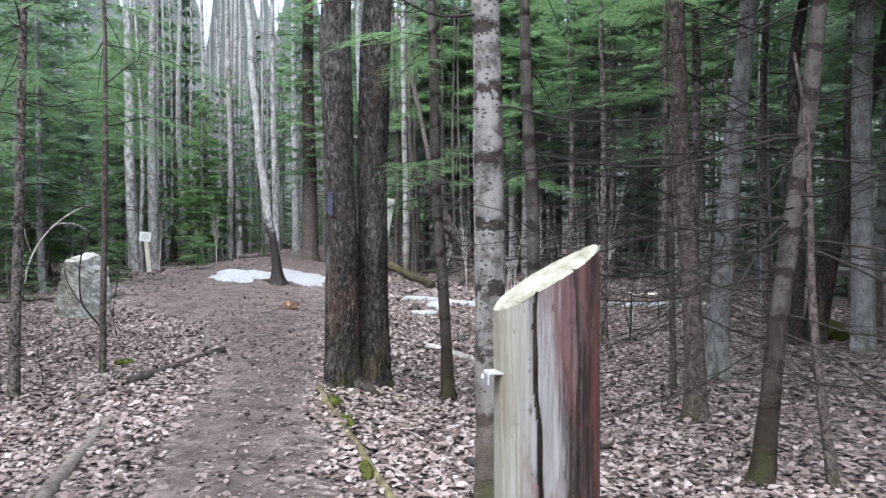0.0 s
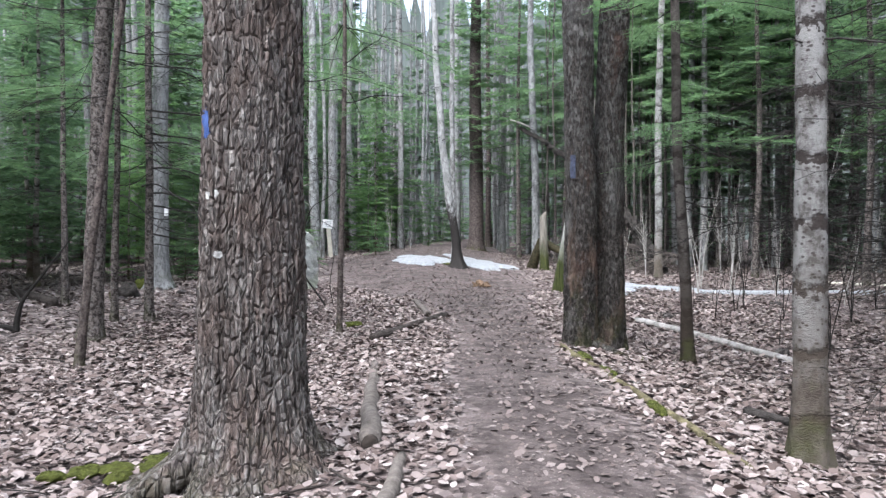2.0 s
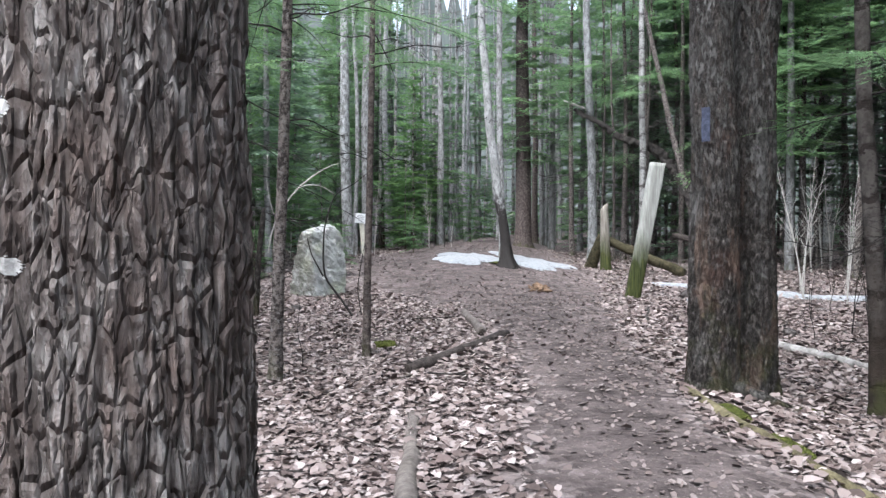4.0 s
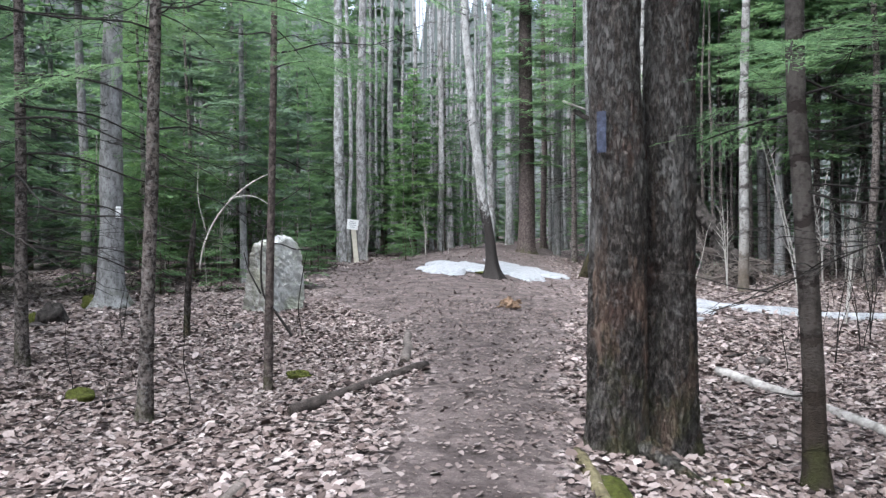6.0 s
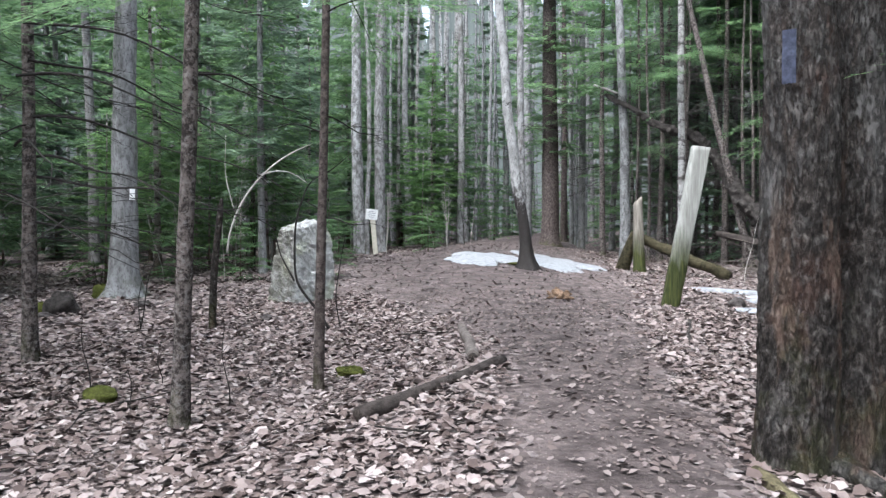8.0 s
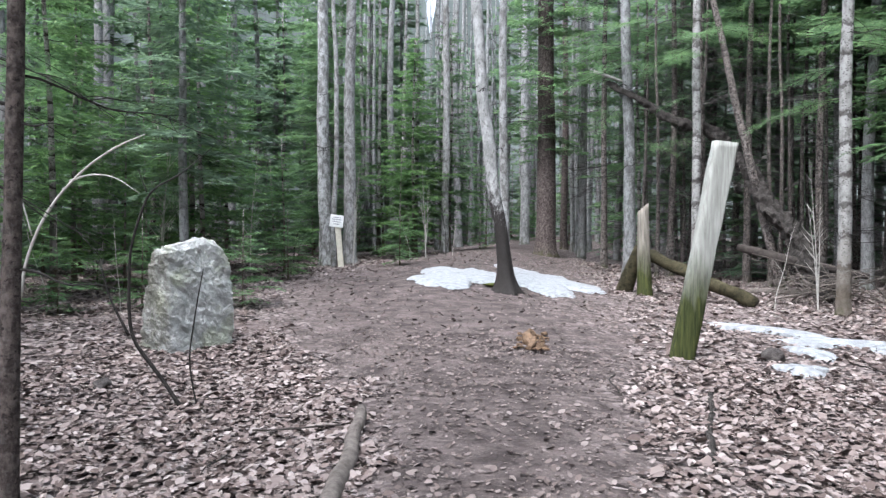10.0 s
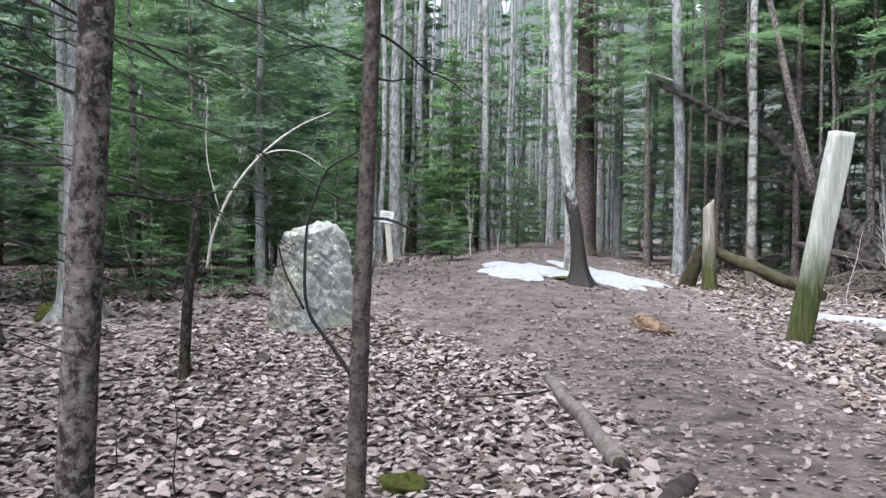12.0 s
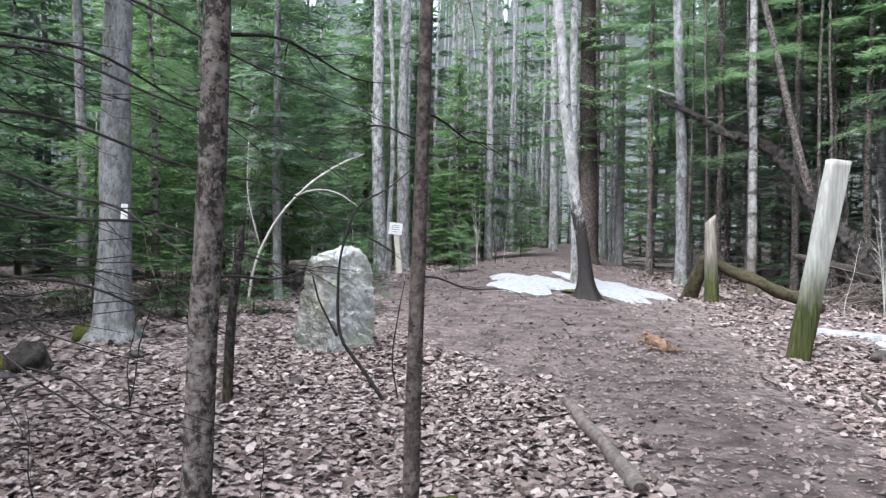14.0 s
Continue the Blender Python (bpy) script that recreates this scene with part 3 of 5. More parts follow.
def build_leaves():
    rng = np.random.RandomState(11)
    sets = []
    for x0, x1, y0, y1, density, size in ((-8, 3.5, 1.5, 16, 680, 1.0), (-19, 9, 1.5, 30, 170, 1.4)):
        k = int((x1 - x0) * (y1 - y0) * density)
        x, y = rng.uniform(x0, x1, k), rng.uniform(y0, y1, k)
        w = worn(x, y)
        clump = 0.55 + 0.45 * wave_noise(x, y, 21, 9, 1, 6)
        keep = rng.rand(k) < np.where(w > 0.1, 0.95 - 0.55 * w, 1.0) * np.clip(clump + 0.25, 0.12, 1)
        sets.append((x[keep], y[keep], np.full(keep.sum(), size)))
    x, y, size = (np.concatenate([s[i] for s in sets]) for i in range(3))
    k = len(x)
    ln = rng.uniform(0.014, 0.04, k) * size * np.where(worn(x, y) > 0.3, rng.uniform(0.3, 0.85, k), 1.0)
    wd = ln * rng.uniform(0.9, 1.5, k)
    a = rng.uniform(0, 6.28, k)
    tilt, roll = rng.normal(0, 0.25, k), rng.normal(0, 0.33, k)
    curl = rng.uniform(-0.3, 0.55, k)
    z = land(x, y) + 0.02 * wave_noise(x, y, 3, 12, 1.5, 9) + 0.03 * wave_noise(x, y, 4, 9, 0.4, 2) + 0.008 + rng.uniform(0, 0.022, k)
    z = np.where(worn(x, y) > 0.5, land(x, y) - 0.012, z)
    local = [(-1, 0, 0), (-0.35, 0.5, 1), (0.45, 0.42, 1), (1.05, 0, 0.25), (0.4, -0.5, 1), (-0.4, -0.42, 1)]
    V = np.zeros((k, 6, 3))
    for i, (lx, ly, lz) in enumerate(local):
        px, py = lx * ln * rng.uniform(0.8, 1.15, k), ly * wd * 1.2 * rng.uniform(0.8, 1.2, k)
        pz = lz * curl * wd * 0.6
        pz = pz + px * np.sin(tilt) + py * np.sin(roll)
        V[:, i, 0] = x + px * np.cos(a) - py * np.sin(a)
        V[:, i, 1] = y + px * np.sin(a) + py * np.cos(a)
        V[:, i, 2] = z + np.maximum(pz, -0.012)
    trodden = worn(x, y) > 0.45
    for name, pick, mat, label in (("leaf_litter", ~trodden, "leaf", "pale dry fallen leaves covering the forest floor"), ("leaf_crumbs", trodden, "crumbs", "trodden brown leaf crumbs on the path")):
        b = np.arange(pick.sum())[:, None] * 6
        f = np.concatenate([b + [0, 1, 2, 3], b + [0, 3, 4, 5]], 1).reshape(-1, 4)
        tagged(new(name, mesh(name, V[pick].reshape(-1, 3), f, M[mat], False)), label, "leaves", kind="stuff")


build_leaves()

# ---- the two great trees beside the path ----
def bark_plates(A, Z, r, freq, stretch, depth, offset=0.0):
    """Relief of bark: long raised plates, split by furrows, with ragged edges."""
    out = np.zeros_like(A)
    for q in np.ndindex(A.shape):
        if Z[q] > 5.3:
            continue
        at = Vector((r * math.cos(A[q]), r * math.sin(A[q]), Z[q] * stretch + offset))
        bend = noise.noise_vector(at * 9) * 0.02
        d, _ = noise.voronoi((at + bend) * freq)
        gap = min(1.0, (d[1] - d[0]) * 2.6)
        out[q] = depth * (gap ** 0.6 - 0.5) * (0.75 + 0.5 * noise.noise(at * 11)) + 0.3 * depth * noise.noise(Vector((at.x * 70, at.y * 70, Z[q] * 45)))
    return out


def build_front_tree():
    x, y = FRONT
    t = thing("furrowed_bark_tree", x, y, "large tree with deeply furrowed grey-brown bark beside the path", "tree")
    n, rows = 280, 210
    z = np.concatenate([np.linspace(-0.2, 5.2, rows), np.linspace(5.5, 16, 24)])
    a = np.linspace(0, 2 * np.pi, n, endpoint=False)
    A, Z = np.meshgrid(a, z)
    r = 0.285 * (1 - 0.035 * np.clip(Z, 0, None))
    fl = roots(5, 1.05, 0.18, 5)(A, Z) * (1 + 0.16 * np.exp(-np.clip(Z, 0, None) / 0.9))
    d = 0.022 + bark_plates(A, Z, 0.3, 26.0, 0.1, 0.03) + 0.5 * bark_plates(A, Z, 0.3, 46.0, 0.3, 0.02, 7.0)
    seam = np.exp(-(((np.angle(np.exp(1j * (A - 4.55 - 0.05 * Z)))) / 0.055) ** 2))
    r = r * fl + d - 0.05 * seam * np.clip((Z - 0.2) / 0.5, 0, 1) * np.clip((3.2 - Z), 0, 1)
    V = np.stack([r * np.cos(A) + 0.012 * Z, r * np.sin(A), Z], -1).reshape(-1, 3)
    trunk = part("trunk", mesh("trunk", V, grid_faces(len(z), n), M["furrowed"]), t)
    for k, (ang, L, rr0) in enumerate(((-0.5, 0.62, 0.12), (-1.35, 0.45, 0.11), (-2.3, 0.7, 0.12), (3.3, 0.6, 0.1), (0.6, 0.6, 0.1))):
        q = np.linspace(0, 1, 14)
        pts = np.stack([math.cos(ang) * (0.22 + q * L) + 0.03 * np.sin(q * 6 + k), math.sin(ang) * (0.22 + q * L), 0.2 * (1 - q) ** 1.8 - 0.06 * q], 1)
        v, f = tube(pts, rr0 * (1 - 0.7 * q), 12, 0.35, k)
        part("root", mesh("root", v, f, M["furrowed"]), t, "gnarled spreading root")
    # blue blaze and pale scars on the side that faces the walker
    def patch(name, ang, zc, w, h, mat, label):
        aa = np.linspace(ang - w, ang + w, 21)
        zz = np.linspace(zc - h, zc + h, 25)
        G, H = np.meshgrid(aa, zz)
        fi = np.interp(zz, z, np.arange(len(z)))
        fj = (aa % (2 * np.pi)) / (2 * np.pi) * n
        i0, j0 = np.floor(fi).astype(int), np.floor(fj).astype(int)
        u, w2 = (fi - i0)[:, None], (fj - j0)[None, :]
        at = lambda di, dj: r[np.ix_(i0 + di, (j0 + dj) % n)]
        rr = (at(0, 0) * (1 - u) * (1 - w2) + at(1, 0) * u * (1 - w2) + at(0, 1) * (1 - u) * w2 + at(1, 1) * u * w2) + 0.003
        P = np.stack([rr * np.cos(G) + 0.012 * H, rr * np.sin(G), H], -1).reshape(-1, 3)
        q = np.arange(24)[:, None] * 21 + np.arange(20)[None, :]
        f = np.stack([q, q + 1, q + 22, q + 21], -1).reshape(-1, 4)
        rim = (np.abs(G - ang) / w) ** 2 + (np.abs(H - zc) / h) ** 2
        keep = [tuple(k) for k in f.tolist() if rim.ravel()[k].mean() < 0.8 + 0.2 * math.sin(k[0] * 0.37) + 0.15 * math.sin(k[0] * 1.9)]
        part(name, mesh(name, P, [list(k) for k in keep], mat), trunk, label)
    patch("blaze", 4.05, 2.12, 0.13, 0.10, M["blue"], "faded blue painted trail blaze")
    patch("scar", 4.22, 1.70, 0.075, 0.026, M["white"], "pale scar in the bark")
    patch("scar", 4.46, 1.71, 0.07, 0.026, M["white"], "pale scar in the bark")
    patch("scar", 4.5, 1.36, 0.085, 0.024, M["white"], "pale scar in the bark")


FRONT = (-2.77, 3.9)
build_front_tree()


def build_double_tree():
    t = thing("twin_maple_tree", -0.85, 8.62, "dark twin-stemmed maple with mossy foot beside the path", "tree")
    for i, (dx, dy, r, lean, seed) in enumerate(((-0.145, -0.14, 0.186, (0.0, 0.0), 3), (0.14, 0.13, 0.186, (0.028, 0.01), 8))):
        z = np.concatenate([np.linspace(-0.2, 4.2, 300), np.linspace(4.5, 15, 24)])
        p = np.stack([dx + lean[0] * z + 0.02 * np.sin(z * 1.3 + i), dy + lean[1] * z + 0.02 * np.sin(z * 1.1), z], 1)
        n = 150
        a = np.linspace(0, 2 * np.pi, n, endpoint=False)
        A, Z = np.meshgrid(a, z)
        r2 = r * (1 - 0.03 * np.clip(Z, 0, None)) * (1 + 0.05 * np.sin(Z * 1.9 + A * 2 + i) + 0.04 * np.sin(Z * 4.3 + A * 3))
        r2 = r2 * roots(seed, 0.34, 0.22, 4)(A, Z)
        r2 = r2 + bark_plates(A, Z, r, 26.0, 0.34, 0.017, 5.0 * i)
        V = np.stack([p[:, 0][:, None] + r2 * np.cos(A), p[:, 1][:, None] + r2 * np.sin(A), Z], -1).reshape(-1, 3)
        stem = part("trunk", mesh("trunk", V, grid_faces(len(z), n), M["dark"]), t, "dark flaking maple stem")
        if i == 0:
            aa, zz = np.linspace(4.25, 4.55, 5), np.linspace(1.98, 2.24, 7)
            G, H = np.meshgrid(aa, zz)
            R = 0.214 + 0.004 * np.sin(H * 40)
            P = np.stack([dx + lean[0] * H + R * np.cos(G), dy + R * np.sin(G), H], -1).reshape(-1, 3)
            q = np.arange(6)[:, None] * 5 + np.arange(4)[None, :]
            part("blaze", mesh("blaze", P, np.stack([q, q + 1, q + 6, q + 5], -1).reshape(-1, 4), M["faded"]), stem, "worn blue trail blaze")
    for k, (ang, L) in enumerate(((-0.75, 1.15), (-0.2, 0.6), (3.6, 0.4), (-1.9, 0.3))):
        s = np.linspace(0, 1, 12)
        pts = np.stack([math.cos(ang) * s * L + 0.05 * np.sin(s * 5 + k), math.sin(ang) * s * L - 0.02, 0.16 * (1 - s) ** 1.5 - 0.03 - 0.05 * s], 1)
        v, f = tube(pts, 0.055 * (1 - 0.75 * s), 9, 0.35, k)
        part("root", mesh("root", v, f, M["dark"]), t, "exposed dark root", pose(0.05 * k - 0.05, -0.12, -0.03))


build_double_tree()


# ---- single trees near the walk ----
def plain_tree(name, x, y, r, height, mat, label, lean=(0, 0), seed=0, bend=0.08, dead=0, dead_z=(0.8, 6), picks=None, toward=None, spread=3.14, scale=1.0, n=14, flare=0.7, group="", bump=0.14, crown=None, points=None, taper=0.75, stubs=0, boughs=None):
    t = thing(name, x, y, label, "tree", group)
    me, p, rad = trunk_mesh(r, height, lean, bend, seed, M[mat], n, flare, 0.22, bump, points, taper)
    part("trunk", me, t)
    rng = np.random.RandomState(seed + 900)
    if dead:
        add_dead(t, p, rad, rng.uniform(*dead_z, dead), picks or DEAD, rng, scale, toward, spread)
    if boughs:
        for z in rng.uniform(boughs[1], boughs[2], boughs[0]):
            o = [float(np.interp(z, p[:, 2], p[:, c])) for c in range(2)]
            part("bough", BOUGH[rng.randint(4)], t, "green needled bough", pose(o[0], o[1], z, 0, rng.uniform(-5, 15), rng.uniform(0, 360)))
    if stubs:
        add_dead(t, p, rad, rng.uniform(0.6, 5, stubs), STUBS, rng, 1.0)
    # right-hand trees get an added crown above the view, only to shade
    if crown is None and height > 8 and x > 1.5:
        crown = CROWN["shade_crown"]
    if crown is not None:
        top = p[np.argmin(abs(p[:, 2] - 5))]
        part("crown", crown, t, "needled crown", pose(float(top[0]), float(top[1]), 0, 0, 0, rng.uniform(0, 360)))
    return t


CROWN = dict(
    # coarse unseen crown, added to block sky light from above
    shade_crown=crown_mesh(14, 6.0, 2.2, 120, M["needles"], 0.5, 0.16, 1.0, 5, 0.5, 0.4, True),
    tall_a=crown_mesh(15, 3.2, 2.1, 101, M["needles"], 0.2, 0.055, 0.44, 7, 0.7, 0.12),
    tall_b=crown_mesh(14, 2.2, 1.9, 102, M["needles_blue"], 0.2, 0.055, 0.44, 7, 0.7, 0.12),
    tall_c=crown_mesh(16, 4.5, 2.3, 103, M["needles"], 0.2, 0.05, 0.58, 6, 0.7, 0.22),
    mid_a=crown_mesh(8, 1.0, 1.7, 104, M["needles"], 0.16, 0.046, 0.38, 7, 0.8, 0.08),
    mid_b=crown_mesh(7, 0.8, 1.5, 105, M["needles_young"], 0.16, 0.046, 0.36, 7, 0.8, 0.08),
    young=crown_mesh(3.2, 0.25, 1.0, 106, M["needles_young"], 0.10, 0.028, 0.26, 6, 0.8),
    small=crown_mesh(1.4, 0.15, 0.55, 107, M["needles"], 0.08, 0.022, 0.17, 5, 0.8),
    high=crown_mesh(12, 5.5, 1.6, 108, M["needles"], 0.17, 0.05, 0.5, 6, 0.6, 0.2),
    far_a=crown_mesh(16, 2.0, 2.2, 109, M["needles_blue"], 0.42, 0.15, 0.85, 6, 0.7, 0.15, True),
    far_b=crown_mesh(15, 3.5, 2.0, 110, M["needles"], 0.42, 0.15, 0.85, 6, 0.7, 0.15, True),
    far_c=crown_mesh(17, 6.5, 2.2, 111, M["needles"], 0.42, 0.12, 0.85, 6, 0.7, 0.25, True),
    thin=crown_mesh(16, 8.0, 1.7, 133, M["needles"], 0.5, 0.18, 0.9, 5, 0.6, 0.15, True),
    bush_a=crown_mesh(4.6, 0.15, 1.5, 130, M["needles"], 0.25, 0.08, 0.44, 7, 0.8, 0.25, True),
    bush_b=crown_mesh(3.2, 0.1, 1.2, 131, M["needles_blue"], 0.22, 0.07, 0.38, 7, 0.8, 0.25, True),
    far_d=crown_mesh(9, 0.8, 1.9, 112, M["needles_blue"], 0.36, 0.13, 0.6, 6, 0.8, 0.05, True),
)

plain_tree("fir_tree", 0.645, 4.97, 0.108, 13, "banded", "grey fir trunk with dark whorl rings and mossy foot", (-0.012, 0), 21, 0.05, 5, (2.6, 5), n=22, flare=0.75, stubs=4)
plain_tree("fir_tree", 1.05, 6.6, 0.062, 11, "fir_dark", "slim dark fir trunk with flaking bark", (0.0, 0), 22, 0.1, 9, (1.6, 5), boughs=(7, 2.6, 5), picks=DEAD[:4], toward=0.3, spread=1.2, stubs=5)
plain_tree("fir_tree", 0.23, 8.55, 0.068, 11, "fir_dark", "slim dark spruce trunk hung with dead boughs", (-0.035, 0.01), 23, 0.1, 7, (1.5, 4.5), boughs=(9, 2.3, 4.6), picks=DEAD[:3], toward=0.1, spread=1.0, stubs=5)
plain_tree("sapling_tree", -4.5, 9.88, 0.045, 9, "brown", "slim straight brown sapling", (0.012, 0.01), 24, 0.05, 6, (2.2, 5), boughs=(9, 2.9, 5.0), picks=DEAD[:3] + DEAD[5:7], stubs=4, flare=0.35)
plain_tree("spruce_tree", -4.95, 8.65, 0.063, 11, "scaly", "slender spruce trunk with spotted flaking bark", (0.03, 0.02), 25, 0.06, 9, (1.9, 5), boughs=(8, 3.0, 5.0), picks=DEAD, stubs=6, flare=0.5)
plain_tree("grey_tree", -10.35, 14.1, 0.22, 14, "grey", "grey trunk with a mossy spreading foot", (0.03, 0.0), 26, 0.06, 8, (1.2, 6), boughs=(10, 2.6, 6), flare=1.5, n=18, stubs=6)
plain_tree("spruce_tree", 2.92, 8.2, 0.11, 13, "reddish", "dark spruce trunk among dead boughs", (-0.03, 0), 27, 0.1, 30, (1.0, 5.0), boughs=(8, 2.8, 5.5), scale=1.2)
plain_tree("spruce_tree", 3.8, 10.3, 0.15, 14, "far", "thick grey spruce trunk with spreading roots", (0.06, 0), 28, 0.1, 26, (1.0, 5.5), scale=1.2, flare=1.0)
plain_tree("fir_tree", 2.83, 6.15, 0.082, 12, "fir_dark", "leaning grey fir trunk with moss at its foot", (0.09, 0.0), 29, 0.12, 26, (0.9, 4.2), toward=-2.0, spread=2.2, scale=1.1)
plain_tree("crooked_tree", 6.3, 13.0, 0.18, 11, "dark", "dark crooked trunk with a mossy foot", (0.2, 0.0), 30, 0.3, 8, (1.5, 5))
plain_tree("crooked_tree", 5.85, 12.8, 0.14, 11, "dark", "dark slim trunk leaning over the leaves", (0.1, 0.0), 31, 0.3, 8, (1.5, 5))
plain_tree("dead_sapling", 3.36, 6.05, 0.045, 3.2, "brown", "dark dead crooked sapling", (-0.14, 0.05), 32, 0.25, 4, (1.0, 2.8), picks=DEAD[:2], flare=0.3)
plain_tree("sapling_tree", 3.02, 9.5, 0.042, 8, "brown", "thin dark leafless sapling trunk", (-0.01, 0), 33, 0.08, 16, (0.8, 4), picks=DEAD[:5], flare=0.3)
plain_tree("sapling_tree", 2.75, 13.0, 0.075, 9, "scaly", "thin dark spruce trunk", (0.0, 0), 34, 0.08, 24, (0.8, 5))
plain_tree("spruce_tree", -7.4, 8.25, 0.14, 13, "scaly", "spruce trunk leaning beyond the dead leaves", (0.07, 0.03), 35, 0.1, 10, (1.4, 6), boughs=(10, 2.6, 6), flare=0.8)
plain_tree("sapling_tree", -6.3, 6.7, 0.05, 9, "brown", "thin brown leaning sapling", (0.11, 0.02), 36, 0.08, 6, (1.4, 5), flare=0.4)
plain_tree("sapling_tree", -7.9, 9.4, 0.055, 9, "scaly", "thin spruce with long dead boughs", (0.02, 0.0), 37, 0.08, 6, (1.6, 4.2), boughs=(8, 2.6, 4.8), picks=DEAD[3:5] + DEAD[7:], toward=0.35, spread=0.9, scale=1.2)
def long_bough_mesh(L, seed, droop, r0=0.015):
    rng = np.random.RandomState(seed)
    q = np.linspace(0, 1, 16)
    ax = np.stack([L * q, 0.05 * L * np.sin(q * 4 + seed), L * (0.05 * q - droop * q ** 1.5 + 0.015 * np.sin(q * 11 + seed))], 1)
    bits = [tube(ax, r0 * (1.05 - 0.9 * q), 6, caps=False)]
    for i in range(int(4.5 * L)):
        k = rng.uniform(0.15, 0.98)
        o = np.array([np.interp(k, q, ax[:, c]) for c in range(3)])
        b, l = rng.choice([-1, 1]) * rng.uniform(0.3, 1.0), L * rng.uniform(0.06, 0.22) * (1.15 - 0.7 * k)
        d = np.array([math.cos(b), math.sin(b), rng.uniform(-0.6, 0.15)])
        w = np.linspace(0, 1, 5)[:, None]
        bits.append(tube(o + d * w * l + np.array([0.1, 0, -0.2]) * l * w ** 2, r0 * 0.32 * (1 - 0.7 * w[:, 0]), 3, caps=False))
    v, f = join(bits)
    return mesh("branch", v, f, M["twig"])


def build_bough_spruce():
    t = plain_tree("spruce_tree", -7.55, 9.75, 0.07, 10, "scaly", "dark spruce with long drooping dead boughs", (0.01, 0), 71, 0.06, 6, (1.5, 5), picks=DEAD[:4], stubs=4, flare=0.5)
    for k, (z, L, droop, head) in enumerate(((3.25, 2.9, 0.42, 22), (2.75, 2.6, 0.38, 6), (2.35, 2.8, 0.36, 28), (1.95, 2.3, 0.3, -6), (1.75, 2.5, 0.22, 15), (1.35, 1.7, 0.35, 30), (2.9, 2.2, 0.3, 60), (2.1, 2.1, 0.3, -40))):
        part("branch", long_bough_mesh(L, 400 + k, droop), t, "long drooping dead bough", pose(0.02, 0, z, 0, 0, head))


build_bough_spruce()
plain_tree("sapling_tree", -10.2, 11.1, 0.06, 9, "scaly", "thin dark spruce trunk", (0.01, 0), 38, 0.08, 12, (1.0, 5), crown=CROWN["high"])
plain_tree("fir_tree", -10.7, 18.8, 0.09, 12, "grey", "grey fir with drooping green boughs", (-0.01, 0), 39, 0.05, 6, (1, 3), crown=CROWN["tall_b"])
plain_tree("grey_tree", -11.62, 26.0, 0.2, 15, "pale", "pale grey trunk behind the sign", (-0.02, 0), 40, 0.1, 4, (3, 7), taper=0.6)
plain_tree("grey_tree", -11.2, 26.6, 0.19, 15, "pale", "grey trunk behind the sign", (0.012, 0), 41, 0.08, 4, (3, 7), taper=0.6)
plain_tree("birch_tree", -11.25, 25.7, 0.075, 14, "pale", "slim white split trunk behind the sign", (-0.006, 0), 61, 0.1, 4, (3, 7), taper=0.5, flare=0.3)
plain_tree("grey_tree", -5.45, 22.3, 0.095, 15, "pale", "straight pale trunk beside the snow", (-0.01, 0), 42, 0.05, 5, (2.5, 7), taper=0.5, flare=0.4)
plain_tree("pine_tree", -6.27, 30.5, 0.31, 17, "reddish", "thick reddish-brown pine trunk", (0.0, 0), 43, 0.05, 8, (3, 9), taper=0.5, flare=0.5, crown=CROWN["tall_a"])
plain_tree("grey_tree", -9.46, 29.9, 0.13, 15, "pale", "straight pale grey bare trunk", (0.0, 0), 44, 0.05, 8, (2, 8), taper=0.5, flare=0.3)
plain_tree("grey_tree", -8.67, 37.8, 0.2, 16, "grey", "straight pale grey bare trunk", (0, 0), 45, 0.05, 8, (2, 9), taper=0.5, flare=0.3)
plain_tree("pine_tree", -6.7, 36.0, 0.14, 16, "reddish", "dark slim pine trunk", (0, 0), 46, 0.05, 6, (2, 8), taper=0.5)
plain_tree("birch_tree", -1.75, 24.6, 0.1, 14, "birch", "pale slim birch with dark marks", (0.0, 0), 47, 0.05, 7, (1.5, 6), boughs=(8, 2.5, 6.5), taper=0.5, flare=0.3)
plain_tree("spruce_tree", -3.3, 26.2, 0.15, 14, "far", "grey mottled spruce trunk", (-0.02, 0), 48, 0.08, 14, (1.2, 7), boughs=(10, 2.5, 7), taper=0.5)
plain_tree("birch_tree", 0.62, 21.2, 0.11, 14, "birch", "pale birch trunk with dark rings", (0.01, 0), 49, 0.06, 10, (1.2, 5), boughs=(10, 2.4, 6), taper=0.5, flare=0.4)
plain_tree("birch_tree", 0.0, 24.4, 0.1, 9, "scaly", "leaning grey birch trunk in the thicket", (-0.23, 0.08), 50, 0.06, 5, (2, 6), taper=0.5, flare=0.4)


def build_marker():
    """A small white plate nailed to the grey tree."""
    t = thing("trail_marker", -10.2, 13.9, "small white trail marker plate nailed to the grey tree", "marker", rz=25)
    bm = bmesh.new()
    bmesh.ops.create_cube(bm, size=1, matrix=Matrix.Diagonal((0.085, 0.012, 0.2, 1)))
    bmesh.ops.bevel(bm, geom=bm.edges[:], offset=0.004, segments=2, affect="EDGES")
    me = bpy.data.meshes.new("plate")
    bm.to_mesh(me)
    bm.free()
    me.materials.append(M["sign"])
    part("plate", me, t, "", pose(0.17, 0.03, 1.7, 0, 2, 0))
    for z in (1.63, 1.77):
        v, f = tube([(0.17, 0.028, z), (0.17, 0.02, z)], [0.005, 0.004], 6)
        part("nail", mesh("nail", v, f, M["metal"], False), t)


build_marker()


